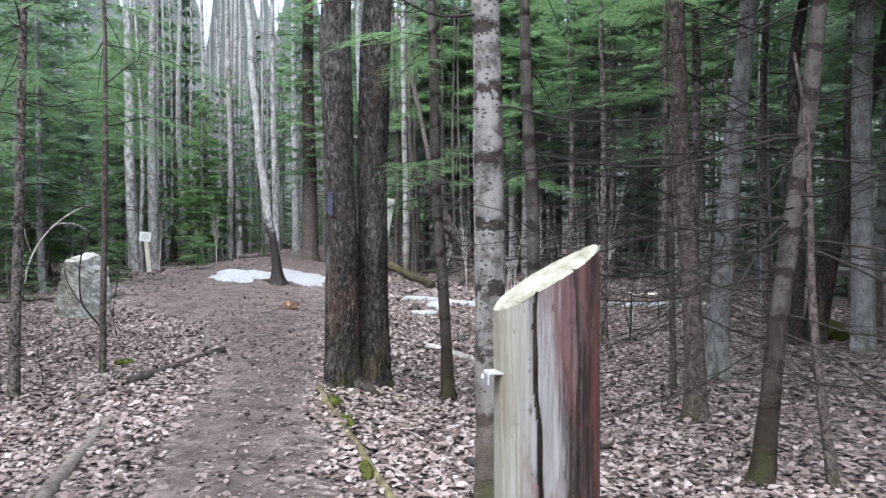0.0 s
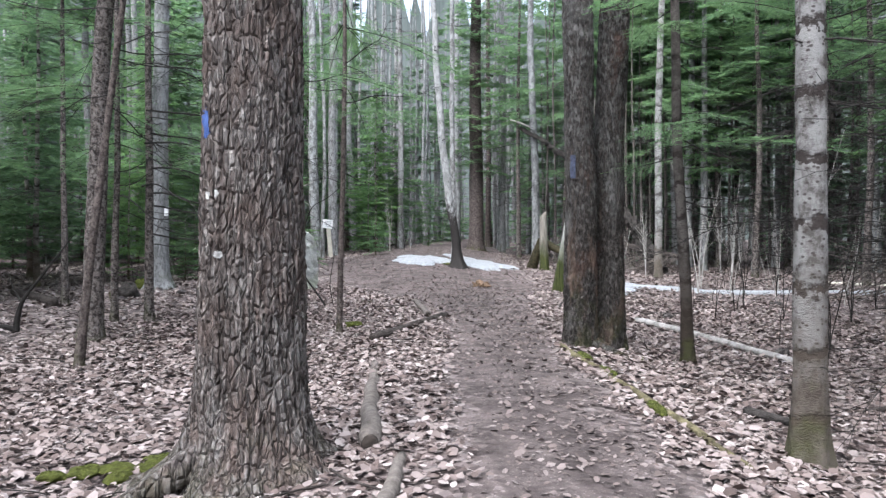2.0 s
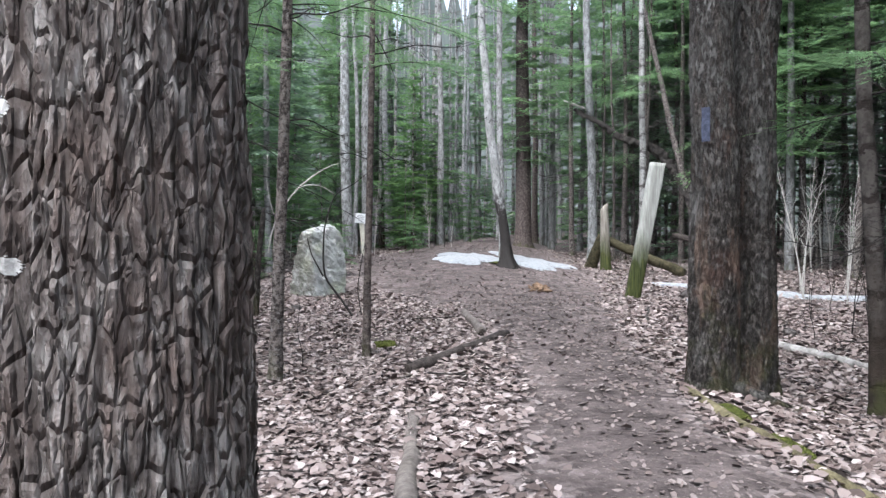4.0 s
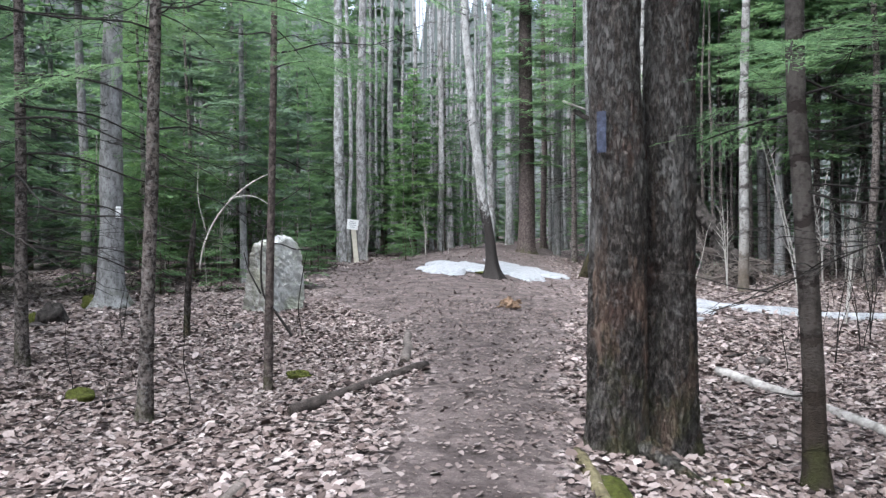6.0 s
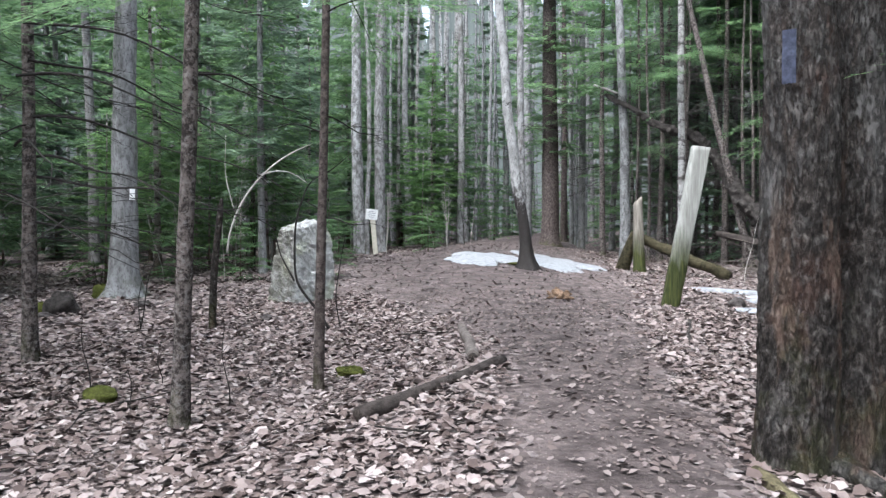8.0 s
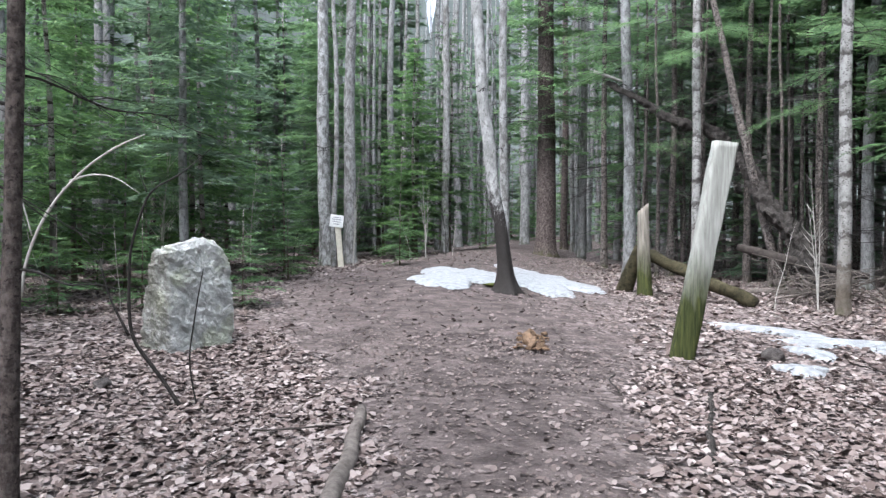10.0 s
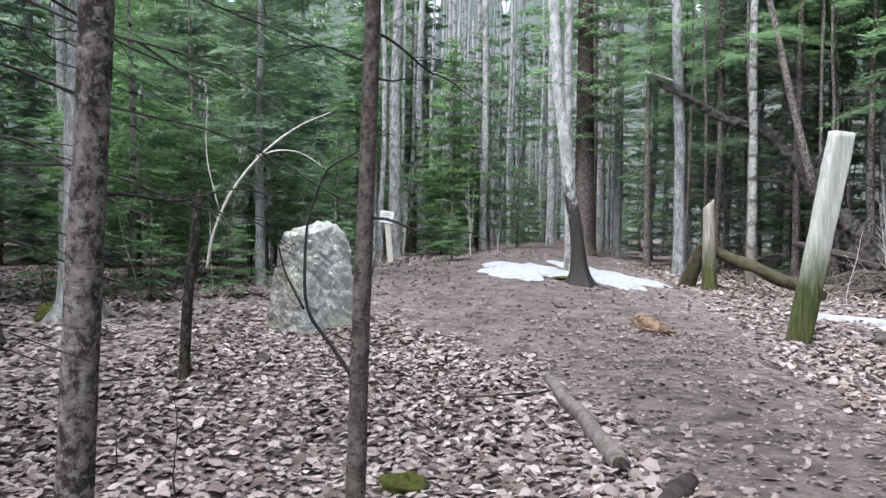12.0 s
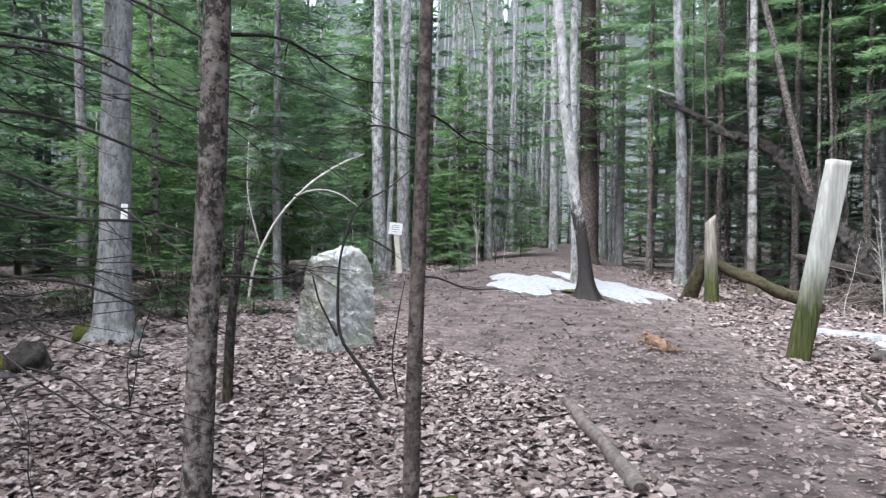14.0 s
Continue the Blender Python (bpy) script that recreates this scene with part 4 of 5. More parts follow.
def build_snow_tree():
    z = np.concatenate([[-0.15, 0, 0.08, 0.18, 0.3], np.arange(0.5, 12, 0.3)])
    lat = np.interp(z, [0, 1.2, 1.9, 3.25, 4.4, 5.7, 12], [0, -0.1, -0.24, -0.40, -0.5, -0.6, -0.9]) + 0.015 * np.sin(z * 3)
    pts = np.stack([lat * 0.95, lat * 0.3, z], 1)
    t = plain_tree("birch_tree", -4.97, 20.48, 0.125, 12, "snowtree", "pale bent birch with a blackened foot in the snow", seed=51, points=pts, n=20, flare=1.7, dead=5, dead_z=(3.5, 8), taper=0.55)


build_snow_tree()


# ---- post beside the path ----
def build_post():
    x, y = 0.737, 2.3
    t = thing("wooden_post", x, y, "weathered round wooden post with slanted cut top", "post")
    n, rows, R = 240, 110, 0.147
    a = np.linspace(0, 2 * np.pi, n, endpoint=False)
    cracks = [(4.42, 0.032, 0.045, 0.0, 2.0), (5.3, 0.024, 0.036, 0.2, 2.0), (4.75, 0.018, 0.016, 0.0, 1.0), (3.7, 0.03, 0.014, 0.7, 1.3), (0.6, 0.03, 0.02, 0, 2), (2.0, 0.03, 0.02, 0, 2)]
    u = np.linspace(0, 1, rows)
    A, U = np.meshgrid(a, u)
    r = R * (1 + 0.02 * np.cos(2 * A + 0.6) + 0.012 * np.cos(5 * A))
    top = 1.657 + 0.6 * R * np.cos(A) + 0.08 * R * np.sin(A)
    foot = float(land(x, y))
    Z = -0.25 + (top - foot + 0.25) * U
    for c, w, d, lo, hi in cracks:
        cc = c + 0.07 * np.sin(Z * 3 + c) + 0.035 * np.sin(Z * 11 + c * 3) + 0.015 * np.sin(Z * 31 + c)
        d = d * (0.8 + 0.2 * np.sin(Z * 4.7 + c * 5))
        r = r - d * np.exp(-(((A - cc) / w) ** 2)) * ((Z > lo) & (Z < hi))
    r = r + 0.0012 * np.sin(A * 40 + 3 * np.sin(Z * 2)) + 0.001 * np.sin(A * 73 + Z * 5)
    V = np.stack([r * np.cos(A), r * np.sin(A), Z], -1).reshape(-1, 3)
    shaft = mesh("shaft", V, grid_faces(rows, n), M["post"])
    # deep crack faces take dark split wood, which paints in the cracks' shade
    shaft.materials.append(M["split"])
    deep = (R * (1 + 0.02 * np.cos(2 * A + 0.6) + 0.012 * np.cos(5 * A)) - r) > 0.009
    q = grid_faces(rows, n)
    shaft.polygons.foreach_set("material_index", (deep.ravel()[q].sum(1) >= 2).astype(np.int32))
    part("shaft", shaft, t, "grey cracked wood with red-brown stain")
    # cut face in rings, a little worn at its rim
    rings = [1.0, 0.975, 0.9, 0.7, 0.45, 0.2]
    P = []
    for k, q in enumerate(rings):
        rr = r[-1] * q
        zz = 1.657 - foot + 0.6 * rr * np.cos(a) + 0.08 * rr * np.sin(a) + (0.0, 0.006, 0.009, 0.007, 0.009, 0.008)[k] + 0.002 * np.sin(a * 3 + k)
        P.append(np.stack([rr * np.cos(a), rr * np.sin(a), zz], 1))
    P = np.vstack(P + [np.array([[0, 0, 1.657 - foot + 0.008]])])
    f = grid_faces(len(rings), n).tolist()
    b = (len(rings) - 1) * n
    f += [[b + j, b + (j + 1) % n, len(P) - 1] for j in range(n)]
    part("cut_top", mesh("cut_top", P, f, M["cut"]), t, "pale slanted saw cut")
    # strap bracket: a bent plate with a bolt through it
    w = [(-0.02, 0), (-0.02, 0.036), (0.026, 0.036), (0.03, 0.032), (0.03, 0.0), (0.025, 0.0), (0.025, 0.03), (-0.02, 0.03)][1:]
    v = np.array([(q[0] - 0.012 * (e == 1), e_y, q[1]) for e, e_y in enumerate((-0.026, 0.026)) for q in w])
    k = len(w)
    f = [[i, (i + 1) % k, k + (i + 1) % k, k + i] for i in range(k)] + [list(range(k))[::-1], list(range(k, 2 * k))]
    spot = pose(-0.15, -0.055, 1.365 - foot, 0, 0, 180)
    part("bracket", mesh("bracket", v, f, M["metal"], False), t, "galvanised strap bracket", spot)
    v, f = tube([(0, 0, 0), (0.006, 0, 0), (0.007, 0, 0)], [0.011, 0.011, 0.004], 6)
    part("bolt", mesh("bolt", v, f, M["metal"], False), t, "hexagonal bolt head", spot @ pose(0.029, 0.0, 0.017))


build_post()


# ---- leaning plank, split stump, fallen logs ----
def box_post(p0, p1, w, d, mat, top_cut=0.0, rows=40, seed=0):
    """A rounded slab from p0 to p1 with worn faces."""
    p0, p1 = Vector(p0), Vector(p1)
    n = 32
    a = np.linspace(0, 2 * np.pi, n, endpoint=False)
    cx = np.sign(np.cos(a)) * np.abs(np.cos(a)) ** 0.35 * w / 2
    cy = np.sign(np.sin(a)) * np.abs(np.sin(a)) ** 0.35 * d / 2
    V = []
    for i, s in enumerate(np.linspace(0, 1, rows)):
        k = 1 + 0.03 * math.sin(s * 9 + seed) + 0.015 * math.sin(s * 31)
        c = p0.lerp(p1, s)
        lift = top_cut * cx * (s > 0.99)
        V.append(np.stack([c.x + cx * k, c.y + cy * k + 0.006 * np.sin(cx * 60 + s * 4), np.full(n, c.z) + lift], 1))
    V = np.vstack(V + [np.array([[p1.x, p1.y, p1.z + 0.004]])])
    f = grid_faces(rows, n).tolist() + [[(rows - 1) * n + j, (rows - 1) * n + (j + 1) % n, len(V) - 1] for j in range(n)]
    return mesh("shaft", V, f, mat)


def build_plank():
    t = thing("leaning_post", -1.84, 16.36, "silvery leaning wooden post, green with algae at its foot", "post", rz=19)
    part("shaft", box_post((0, 0, -0.2), (0.5, 0.0, 2.47), 0.27, 0.16, M["plank"], -0.12), t)


build_plank()


def build_stump():
    t = thing("split_stump", -2.66, 22.42, "grey split stump with mossy base", "stump")
    p = spine(1.7, (-0.03, 0), 0.02, 3, 0.12)
    rad = 0.145 * (1 - 0.25 * np.clip(p[:, 2], 0, 2) / 1.6)
    v, f = tube(p, rad, 18, 0.12, 3, roots(3, 0.25, 0.2, 4))
    v[:, 2] += np.where(v[:, 2] > 1.53, 0.9 * (v[:, 0] + 0.05), 0)
    part("upright", mesh("upright", v, f, M["stub"]), t, "upright broken stump")
    s = np.linspace(0, 1, 12)
    v, f = tube(np.stack([-0.5 + 0.38 * s, 0.5 - 0.3 * s, -0.1 + 1.05 * s], 1), 0.19 - 0.08 * s, 14, 0.15, 4)
    part("slab", mesh("slab", v, f, M["mossy_log"]), t, "leaning split-off half")


build_stump()


def fallen_log(name, ends, r, mat, label, seed, lift=None, n=16, bump=0.18, taper=0.25, bow=0.03, category="log", cap=None, sink=0.0):
    (x0, y0), (x1, y1) = ends
    t = thing(name, x0, y0, label, category)
    L = math.hypot(x1 - x0, y1 - y0)
    k = max(10, int(L / 0.12))
    s = np.linspace(0, 1, k)
    z0 = float(land(x0, y0))
    X, Y = x0 + (x1 - x0) * s, y0 + (y1 - y0) * s
    rad = r * (1 - taper * s)
    zz = land(X, Y) - z0 + rad * 0.75 if lift is None else np.interp(s, [0, 1], lift)
    side = bow * L * np.sin(s * 3.14 + seed) + 0.01 * np.sin(s * L * 7 + seed)
    px, py = -(y1 - y0) / L * side, (x1 - x0) / L * side
    zz = zz - sink * s
    pts = np.stack([X - x0 + px, Y - y0 + py, zz], 1)
    ends_in = np.ones(k)
    ends_in[0] = ends_in[-1] = 0.8
    v, f = tube(pts, rad * ends_in, n, bump, seed)
    part("stem", mesh("stem", v, f, M[mat]), t)
    if cap:
        d = pts[0] - pts[1]
        d = d / np.linalg.norm(d)
        v, f = tube([pts[0] + d * 0.004, pts[0] + d * 0.012], [rad[0] * 0.72, rad[0] * 0.6], n, 0.2, seed)
        part("cut_end", mesh("cut_end", v, f, M[cap]), t, "dark rotten end")
    return t, pts, rad


fallen_log("fallen_log", ((-2.07, 4.2), (-3.23, 7.6)), 0.075, "log_pale", "barkless grey log edging the path", 1, cap="split", bow=0.01, taper=0.4, sink=0.05)
fallen_log("fallen_log", ((-1.66, 3.0), (-1.83, 3.95)), 0.05, "log_pale", "short weathered log edging the path", 2, bow=0.01)
fallen_log("fallen_log", ((-3.66, 8.88), (-3.02, 10.42)), 0.07, "log", "dark rotting log lying on the leaves", 3, cap="split", bow=0.03)
fallen_log("fallen_log", ((-3.4, 10.65), (-4.08, 12.7)), 0.06, "log_pale", "pale peeled log lying on the leaves", 4, cap="split", bow=0.02)
t_log, pts_log, _ = fallen_log("mossy_log", ((-1.1, 8.2), (0.1, 4.3)), 0.045, "log_moss", "half-buried mossy log edging the path", 5, bow=0.025, taper=0.35, sink=0.045, bump=0.4)
fallen_log("fallen_log", ((-0.67, 21.87), (-2.65, 22.95)), 0.125, "mossy_log", "thick mossy fallen trunk against the stump", 6, (0.06, 0.9), taper=0.05, bump=0.6, cap="split")
fallen_log("fallen_log", ((-0.3, 11.95), (1.6, 9.3)), 0.055, "log_white", "white fallen birch stem on the leaves", 7, bow=0.03)
fallen_log("fallen_log", ((-0.7, 23.9), (1.15, 24.95)), 0.07, "log_pale", "thin pale fallen stem", 8, bow=0.03)
fallen_log("fallen_log", ((-0.9, 24.3), (1.4, 23.3)), 0.09, "log", "dead stem propped above the ground", 9, (0.95, 0.45), bow=0.04)
fallen_log("fallen_branch", ((-1.3, 10.9), (-0.15, 11.0)), 0.016, "twig", "thin dead branch on the leaves", 10, bow=0.06, n=7, category="branch")
fallen_log("fallen_branch", ((-0.6, 12.4), (0.6, 13.8)), 0.02, "twig", "thin dead branch on the leaves", 12, bow=0.06, n=7, category="branch")
fallen_log("fallen_branch", ((1.6, 6.9), (2.8, 7.6)), 0.03, "log", "dark dead branch on the leaves", 13, bow=0.06, n=8, category="branch")
fallen_log("fallen_branch", ((-1.42, 12.4), (-1.6, 14.5)), 0.035, "dead", "crumbling root across the leaves", 14, bow=0.04, n=8, category="branch")
fallen_log("fallen_log", ((4.4, 20.6), (6.1, 20.1)), 0.05, "stake", "yellowish fallen stem by the snow", 15, n=10)
fallen_log("fallen_log", ((6.5, 13.5), (9.5, 16.5)), 0.07, "log_white", "white fallen stem held off the ground", 16, (1.25, 0.9), n=10)
fallen_log("fallen_log", ((-10.2, 10.7), (-12.5, 12.5)), 0.1, "log", "rotting log beyond the trees", 17, n=12)
fallen_log("fallen_log", ((0.46, 6.3), (0.8, 6.1)), 0.04, "dead", "broken rotting log end", 18, n=12)


def build_leaning_dead():
    t = thing("leaning_dead_tree", 0.9, 23.2, "dead broken tree leaning across the thicket", "tree")
    k = np.linspace(0, 1, 30)
    P = np.stack([np.interp(k, [0, 0.3, 0.6, 1], [0, -0.95, -2.1, -4.8]), np.interp(k, [0, 0.3, 0.6, 1], [0, 1.0, 2.2, 2.9]), np.interp(k, [0, 0.3, 0.6, 1], [-0.1, 1.65, 3.4, 5.0])], 1)
    P += 0.04 * np.sin(k * 14)[:, None]
    fine = np.linspace(0, 1, 150)
    P2 = np.stack([np.interp(fine, k, P[:, c]) for c in range(3)], 1)
    P2 = P2 + 0.03 * np.sin(fine * 31)[:, None] * np.array([1, 0.4, 0.7])
    v, f = tube(P2, 0.2 - 0.14 * fine, 32, 0.5, 5, caps=False)
    axis_at = np.repeat(P2, 32, axis=0)
    for i in range(len(v)):
        q = Vector(v[i].tolist())
        v[i] = axis_at[i] + (v[i] - axis_at[i]) * (1 + 0.55 * noise.noise(q * 7) + 0.4 * noise.ridged_multi_fractal(q * 5, 1.0, 2.0, 4, 1.0, 2.0) - 0.3)
    part("trunk", mesh("trunk", v, f, M["dead"], False), t)
    for i in range(70):
        q = float(np.random.RandomState(700 + i).uniform(0.05, 0.75))
        o = [float(np.interp(q, fine, P2[:, c])) for c in range(3)]
        part("snag", STUBS[i % 3], t, m=pose(*o, 37.0 * i, 71.0 * i, 53.0 * i) @ Matrix.Diagonal((1.2, 1.2, 1.2, 1)))
    rng = np.random.RandomState(4)
    for i in range(26):
        q = rng.uniform(0.1, 0.98)
        o = [float(np.interp(q, k, P[:, c])) for c in range(3)]
        part("branch", DEAD[rng.randint(6)], t, m=pose(*o, rng.uniform(0, 360), rng.uniform(-50, 30), rng.uniform(0, 360)) @ Matrix.Diagonal((0.7, 0.7, 0.7, 1)))
    s = np.linspace(0, 1, 8)
    v, f = tube(np.stack([-4.5 + 0.1 * s + 0.6 * (s - 1), 2.85 - 0.1 * s, 5.0 + 0.3 * (1 - s)], 1), 0.045 - 0.03 * np.abs(s - 0.4), 7, 0.3, 2)
    part("splinter", mesh("splinter", v, f, M["log_white"]), t, "pale bare broken end")


build_leaning_dead()


# ---- standing stone, rocks, snow, moss ----
def lump(name, rx, ry, rz, mat, seed, n=36, m=20, rough=0.12, flat=0.0):
    a = np.linspace(0, 2 * np.pi, n, endpoint=False)
    b = np.linspace(0.02, np.pi - 0.02, m)
    A, B = np.meshgrid(a, b)
    rng = np.random.RandomState(seed)
    R = np.ones_like(A)
    for _ in range(9):
        i, j, ph = rng.randint(1, 6), rng.uniform(1, 6), rng.uniform(0, 6.28)
        R += rough * np.sin(A * i + ph) * np.sin(B * j + ph * 2) / 2
    V = np.stack([rx * R * np.sin(B) * np.cos(A), ry * R * np.sin(B) * np.sin(A), rz * R * np.cos(B)], -1).reshape(-1, 3)
    return mesh(name, V, grid_faces(m, n)[:, ::-1], mat)


def build_stone():
    t = tagged(new("standing_stone"), "tall rough-hewn pale granite standing stone", "stone")
    t.matrix_basis = pose(*STONE, float(land(*STONE)) - 0.03, 0, 0, 73)
    # a hewn block: upright broad face, a narrow end face, and a back that slopes in towards the top
    n, rows = 160, 120
    z = np.linspace(-0.12, 1.0, rows)
    a = np.linspace(0, 2 * np.pi, n, endpoint=False)
    A, U = np.meshgrid(a, z)
    left = np.interp(z, [-0.12, 0.0, 0.5, 0.93, 1.0], [-0.46, -0.45, -0.46, -0.45, -0.38])[:, None]
    right = np.interp(z, [-0.12, 0.0, 0.3, 0.8, 0.93, 1.0], [0.50, 0.48, 0.46, 0.43, 0.38, 0.26])[:, None]
    front = np.interp(z, [-0.12, 0.0, 0.6, 0.95, 1.0], [-0.29, -0.27, -0.25, -0.22, -0.16])[:, None]
    back = np.interp(z, [-0.12, 0.0, 0.5, 0.93, 1.0], [0.42, 0.38, 0.22, 0.04, 0.0])[:, None]
    c, s = np.cos(A), np.sin(A)
    q = (np.abs(c) ** 12 + np.abs(s) ** 12) ** (-1 / 12)
    X = (left + right) / 2 + (right - left) / 2 * c * q
    Y = (front + back) / 2 + (back - front) / 2 * s * q
    D = np.zeros_like(X)
    for q in np.ndindex(X.shape):
        at = Vector((X[q] * 2.2 + U[q] * 0.7, Y[q] * 2.2 - U[q] * 0.5, U[q] * 2.3 + X[q] * 0.9))
        chip = noise.cell(at * 2.1 + Vector((noise.noise(at * 2), noise.noise(at * 2 + Vector((5, 1, 2))), 0)) * 1.2)
        D[q] = 0.05 * noise.noise(at) + 0.05 * noise.ridged_multi_fractal(at * 2.3, 1.0, 2.1, 4, 1.0, 2.0) + 0.016 * chip + 0.03 * noise.noise(at * 9) + 0.018 * noise.noise(at * 21)
    D = 0.55 * (D - 0.05)
    Z = U * 1.27 + np.clip((U - 0.8) / 0.2, 0, 1) * np.interp(X, [-0.46, -0.2, 0.08, 0.25, 0.46], [-0.05, -0.02, 0.07, 0.04, -0.16])
    V = np.stack([X + D * c, Y + D * s, Z + 0.3 * D], -1).reshape(-1, 3)
    V = np.vstack([V, [[-0.03, float(V[-n:, 1].mean()), float(V[-n:, 2].mean()) + 0.02]]])
    f = grid_faces(rows, n).tolist() + [[(rows - 1) * n + j, (rows - 1) * n + (j + 1) % n, len(V) - 1] for j in range(n)]
    part("stone", mesh("stone", V, f, M["stone"], False), t)


STONE = (-7.37, 14.73)
build_stone()


def rock(name, x, y, r, mat, label, category, seed, sink=0.3):
    t = thing(name, x, y, label, category)
    part("body", lump("body", r[0], r[1], r[2], M[mat], seed), t, m=pose(0, 0, r[2] * (1 - sink) * 0.6, 0, 0, 16 if "log" in label else seed * 40))


rock("small_rock", -0.82, 16.65, (0.14, 0.12, 0.11), "rock", "small dark rock beside the snow", "rock", 3)
rock("mossy_mound", -6.02, 9.03, (0.2, 0.11, 0.07), "moss", "flat cushion of green moss on the leaves", "moss", 4)
rock("mossy_mound", -4.47, 10.44, (0.14, 0.1, 0.06), "moss", "small cushion of green moss", "moss", 5)
rock("rotten_stump", -9.75, 12.25, (0.22, 0.2, 0.2), "dead", "low rotten stump among the leaves", "stump", 6)
for i, (x, y, r) in enumerate(((-3.5, 4.05, 0.2), (-3.72, 3.9, 0.15), (-3.35, 3.88, 0.12), (-3.9, 3.82, 0.13), (-3.6, 3.75, 0.1), (-3.3, 4.2, 0.12), (-4.05, 3.7, 0.09))):
    rock("mossy_mound", x, y, (r, r * 0.75, 0.035), "moss", "thin moss cushion at the foot of the tree", "moss", 30 + i)
rock("mossy_mound", -0.92, 7.62, (0.09, 0.24, 0.05), "moss", "bright moss on the buried log", "moss", 8)
rock("mossy_mound", -0.66, 6.95, (0.06, 0.26, 0.04), "moss", "bright moss on the buried log", "moss", 12)
rock("mossy_mound", -0.28, 5.6, (0.05, 0.2, 0.04), "moss", "bright moss on the buried log", "moss", 13)
rock("mossy_mound", -0.35, 8.28, (0.15, 0.1, 0.03), "moss", "bright moss at the foot of the maple", "moss", 14)
rock("mossy_mound", -9.93, 12.1, (0.09, 0.08, 0.12), "moss", "green moss clinging to the rotten stump", "moss", 18)
rock("mossy_mound", -10.6, 13.88, (0.2, 0.15, 0.16), "moss", "yellow-green moss at the foot of the grey tree", "moss", 17)
rock("mossy_mound", 6.9, 13.5, (0.32, 0.24, 0.2), "moss", "mossy rock under the trees", "moss", 15)
rock("mossy_mound", -5.35, 21.0, (0.22, 0.18, 0.03), "moss", "mossy hump in the snow", "moss", 16)
for i, (x, y) in enumerate(((-9.2, 13.2), (-6.9, 12.9), (2.55, 15.4), (-9.6, 11.8), (1.5, 9.9), (0.3, 12.9))):
    rock("bark_clod", x, y, (0.13, 0.08, 0.06), "rock", "dark clod of rotten bark on the leaves", "clod", 20 + i)


def snow_patch(cx, cy, rx, ry, rot, seed, h=0.05):
    rng = np.random.RandomState(seed)
    n, m = 120, 14
    a = np.linspace(0, 2 * np.pi, n, endpoint=False)
    out = 1 + 0.2 * np.sin(a * 3 + seed) + 0.15 * np.sin(a * 5 + seed * 2) + 0.08 * np.sin(a * 9 + seed) + 0.04 * np.sin(a * 17 + 2 * seed) + 0.025 * np.sin(a * 41)
    V = []
    c, s = math.cos(rot), math.sin(rot)
    for k in range(m):
        q = 1 - k / m
        lx, ly = q * out * rx * np.cos(a), q * out * ry * np.sin(a)
        X, Y = cx + lx * c - ly * s, cy + lx * s + ly * c
        Z = land(X, Y) - 0.015 + (h + 0.03) * (1 - q ** 3) ** 0.5 + 0.012 * wave_noise(X, Y, 31, 8, 2, 9)
        V.append(np.stack([X, Y, Z], 1))
    V = np.vstack(V + [np.array([[cx, cy, float(land(cx, cy)) + h]])])
    f = grid_faces(m, n).tolist() + [[(m - 1) * n + j, (m - 1) * n + (j + 1) % n, len(V) - 1] for j in range(n)]
    tagged(new("snow_patch", mesh("snow_patch", V, f, M["snow"])), "thin patch of old melting snow", "snow")


for i, q in enumerate(((-6.3, 21.8, 0.95, 1.75, 0.2, 1), (-4.75, 22.9, 0.9, 2.1, 0.45, 2), (-0.7, 18.95, 0.85, 0.26, -0.45, 3), (0.6, 18.15, 1.2, 0.5, -0.1, 4), (-0.56, 16.2, 0.26, 0.3, -0.3, 5), (2.6, 17.9, 1.3, 0.3, 0.1, 6), (4.6, 18.3, 1.3, 0.35, 0.0, 7), (-0.33, 17.25, 0.2, 0.4, 0.4, 8))):
    snow_patch(*q)


def build_sign():
    t = thing("trail_sign", -10.65, 24.9, "small white sign on a leaning cream stake", "sign", rz=17)
    part("stake", box_post((0.06, 0, -0.2), (-0.06, 0, 1.33), 0.15, 0.09, M["stake"], 0, 16), t, "cream painted stake")
    bm = bmesh.new()
    bmesh.ops.create_cube(bm, size=1, matrix=Matrix.Diagonal((0.36, 0.03, 0.32, 1)))
    bmesh.ops.bevel(bm, geom=bm.edges[:], offset=0.006, segments=2, affect="EDGES")
    me = bpy.data.meshes.new("board")
    bm.to_mesh(me)
    bm.free()
    me.materials.append(M["sign"])
    board = part("board", me, t, "white sign board", pose(-0.06, -0.065, 1.24, 0, 7, 0))
    for z, w in ((0.09, 0.2), (0.04, 0.24), (-0.02, 0.22), (-0.08, 0.16)):
        v = np.array([(sx * w / 2, -0.019 + sy * 0.001, z + sz * 0.009) for sx in (-1, 1) for sy in (-1, 1) for sz in (-1, 1)])
        part("text_line", mesh("text_line", v, [[0, 1, 3, 2], [4, 6, 7, 5], [0, 4, 5, 1], [2, 3, 7, 6], [1, 5, 7, 3], [0, 2, 6, 4]], M["ink"], False), board, "line of unreadable print")


build_sign()


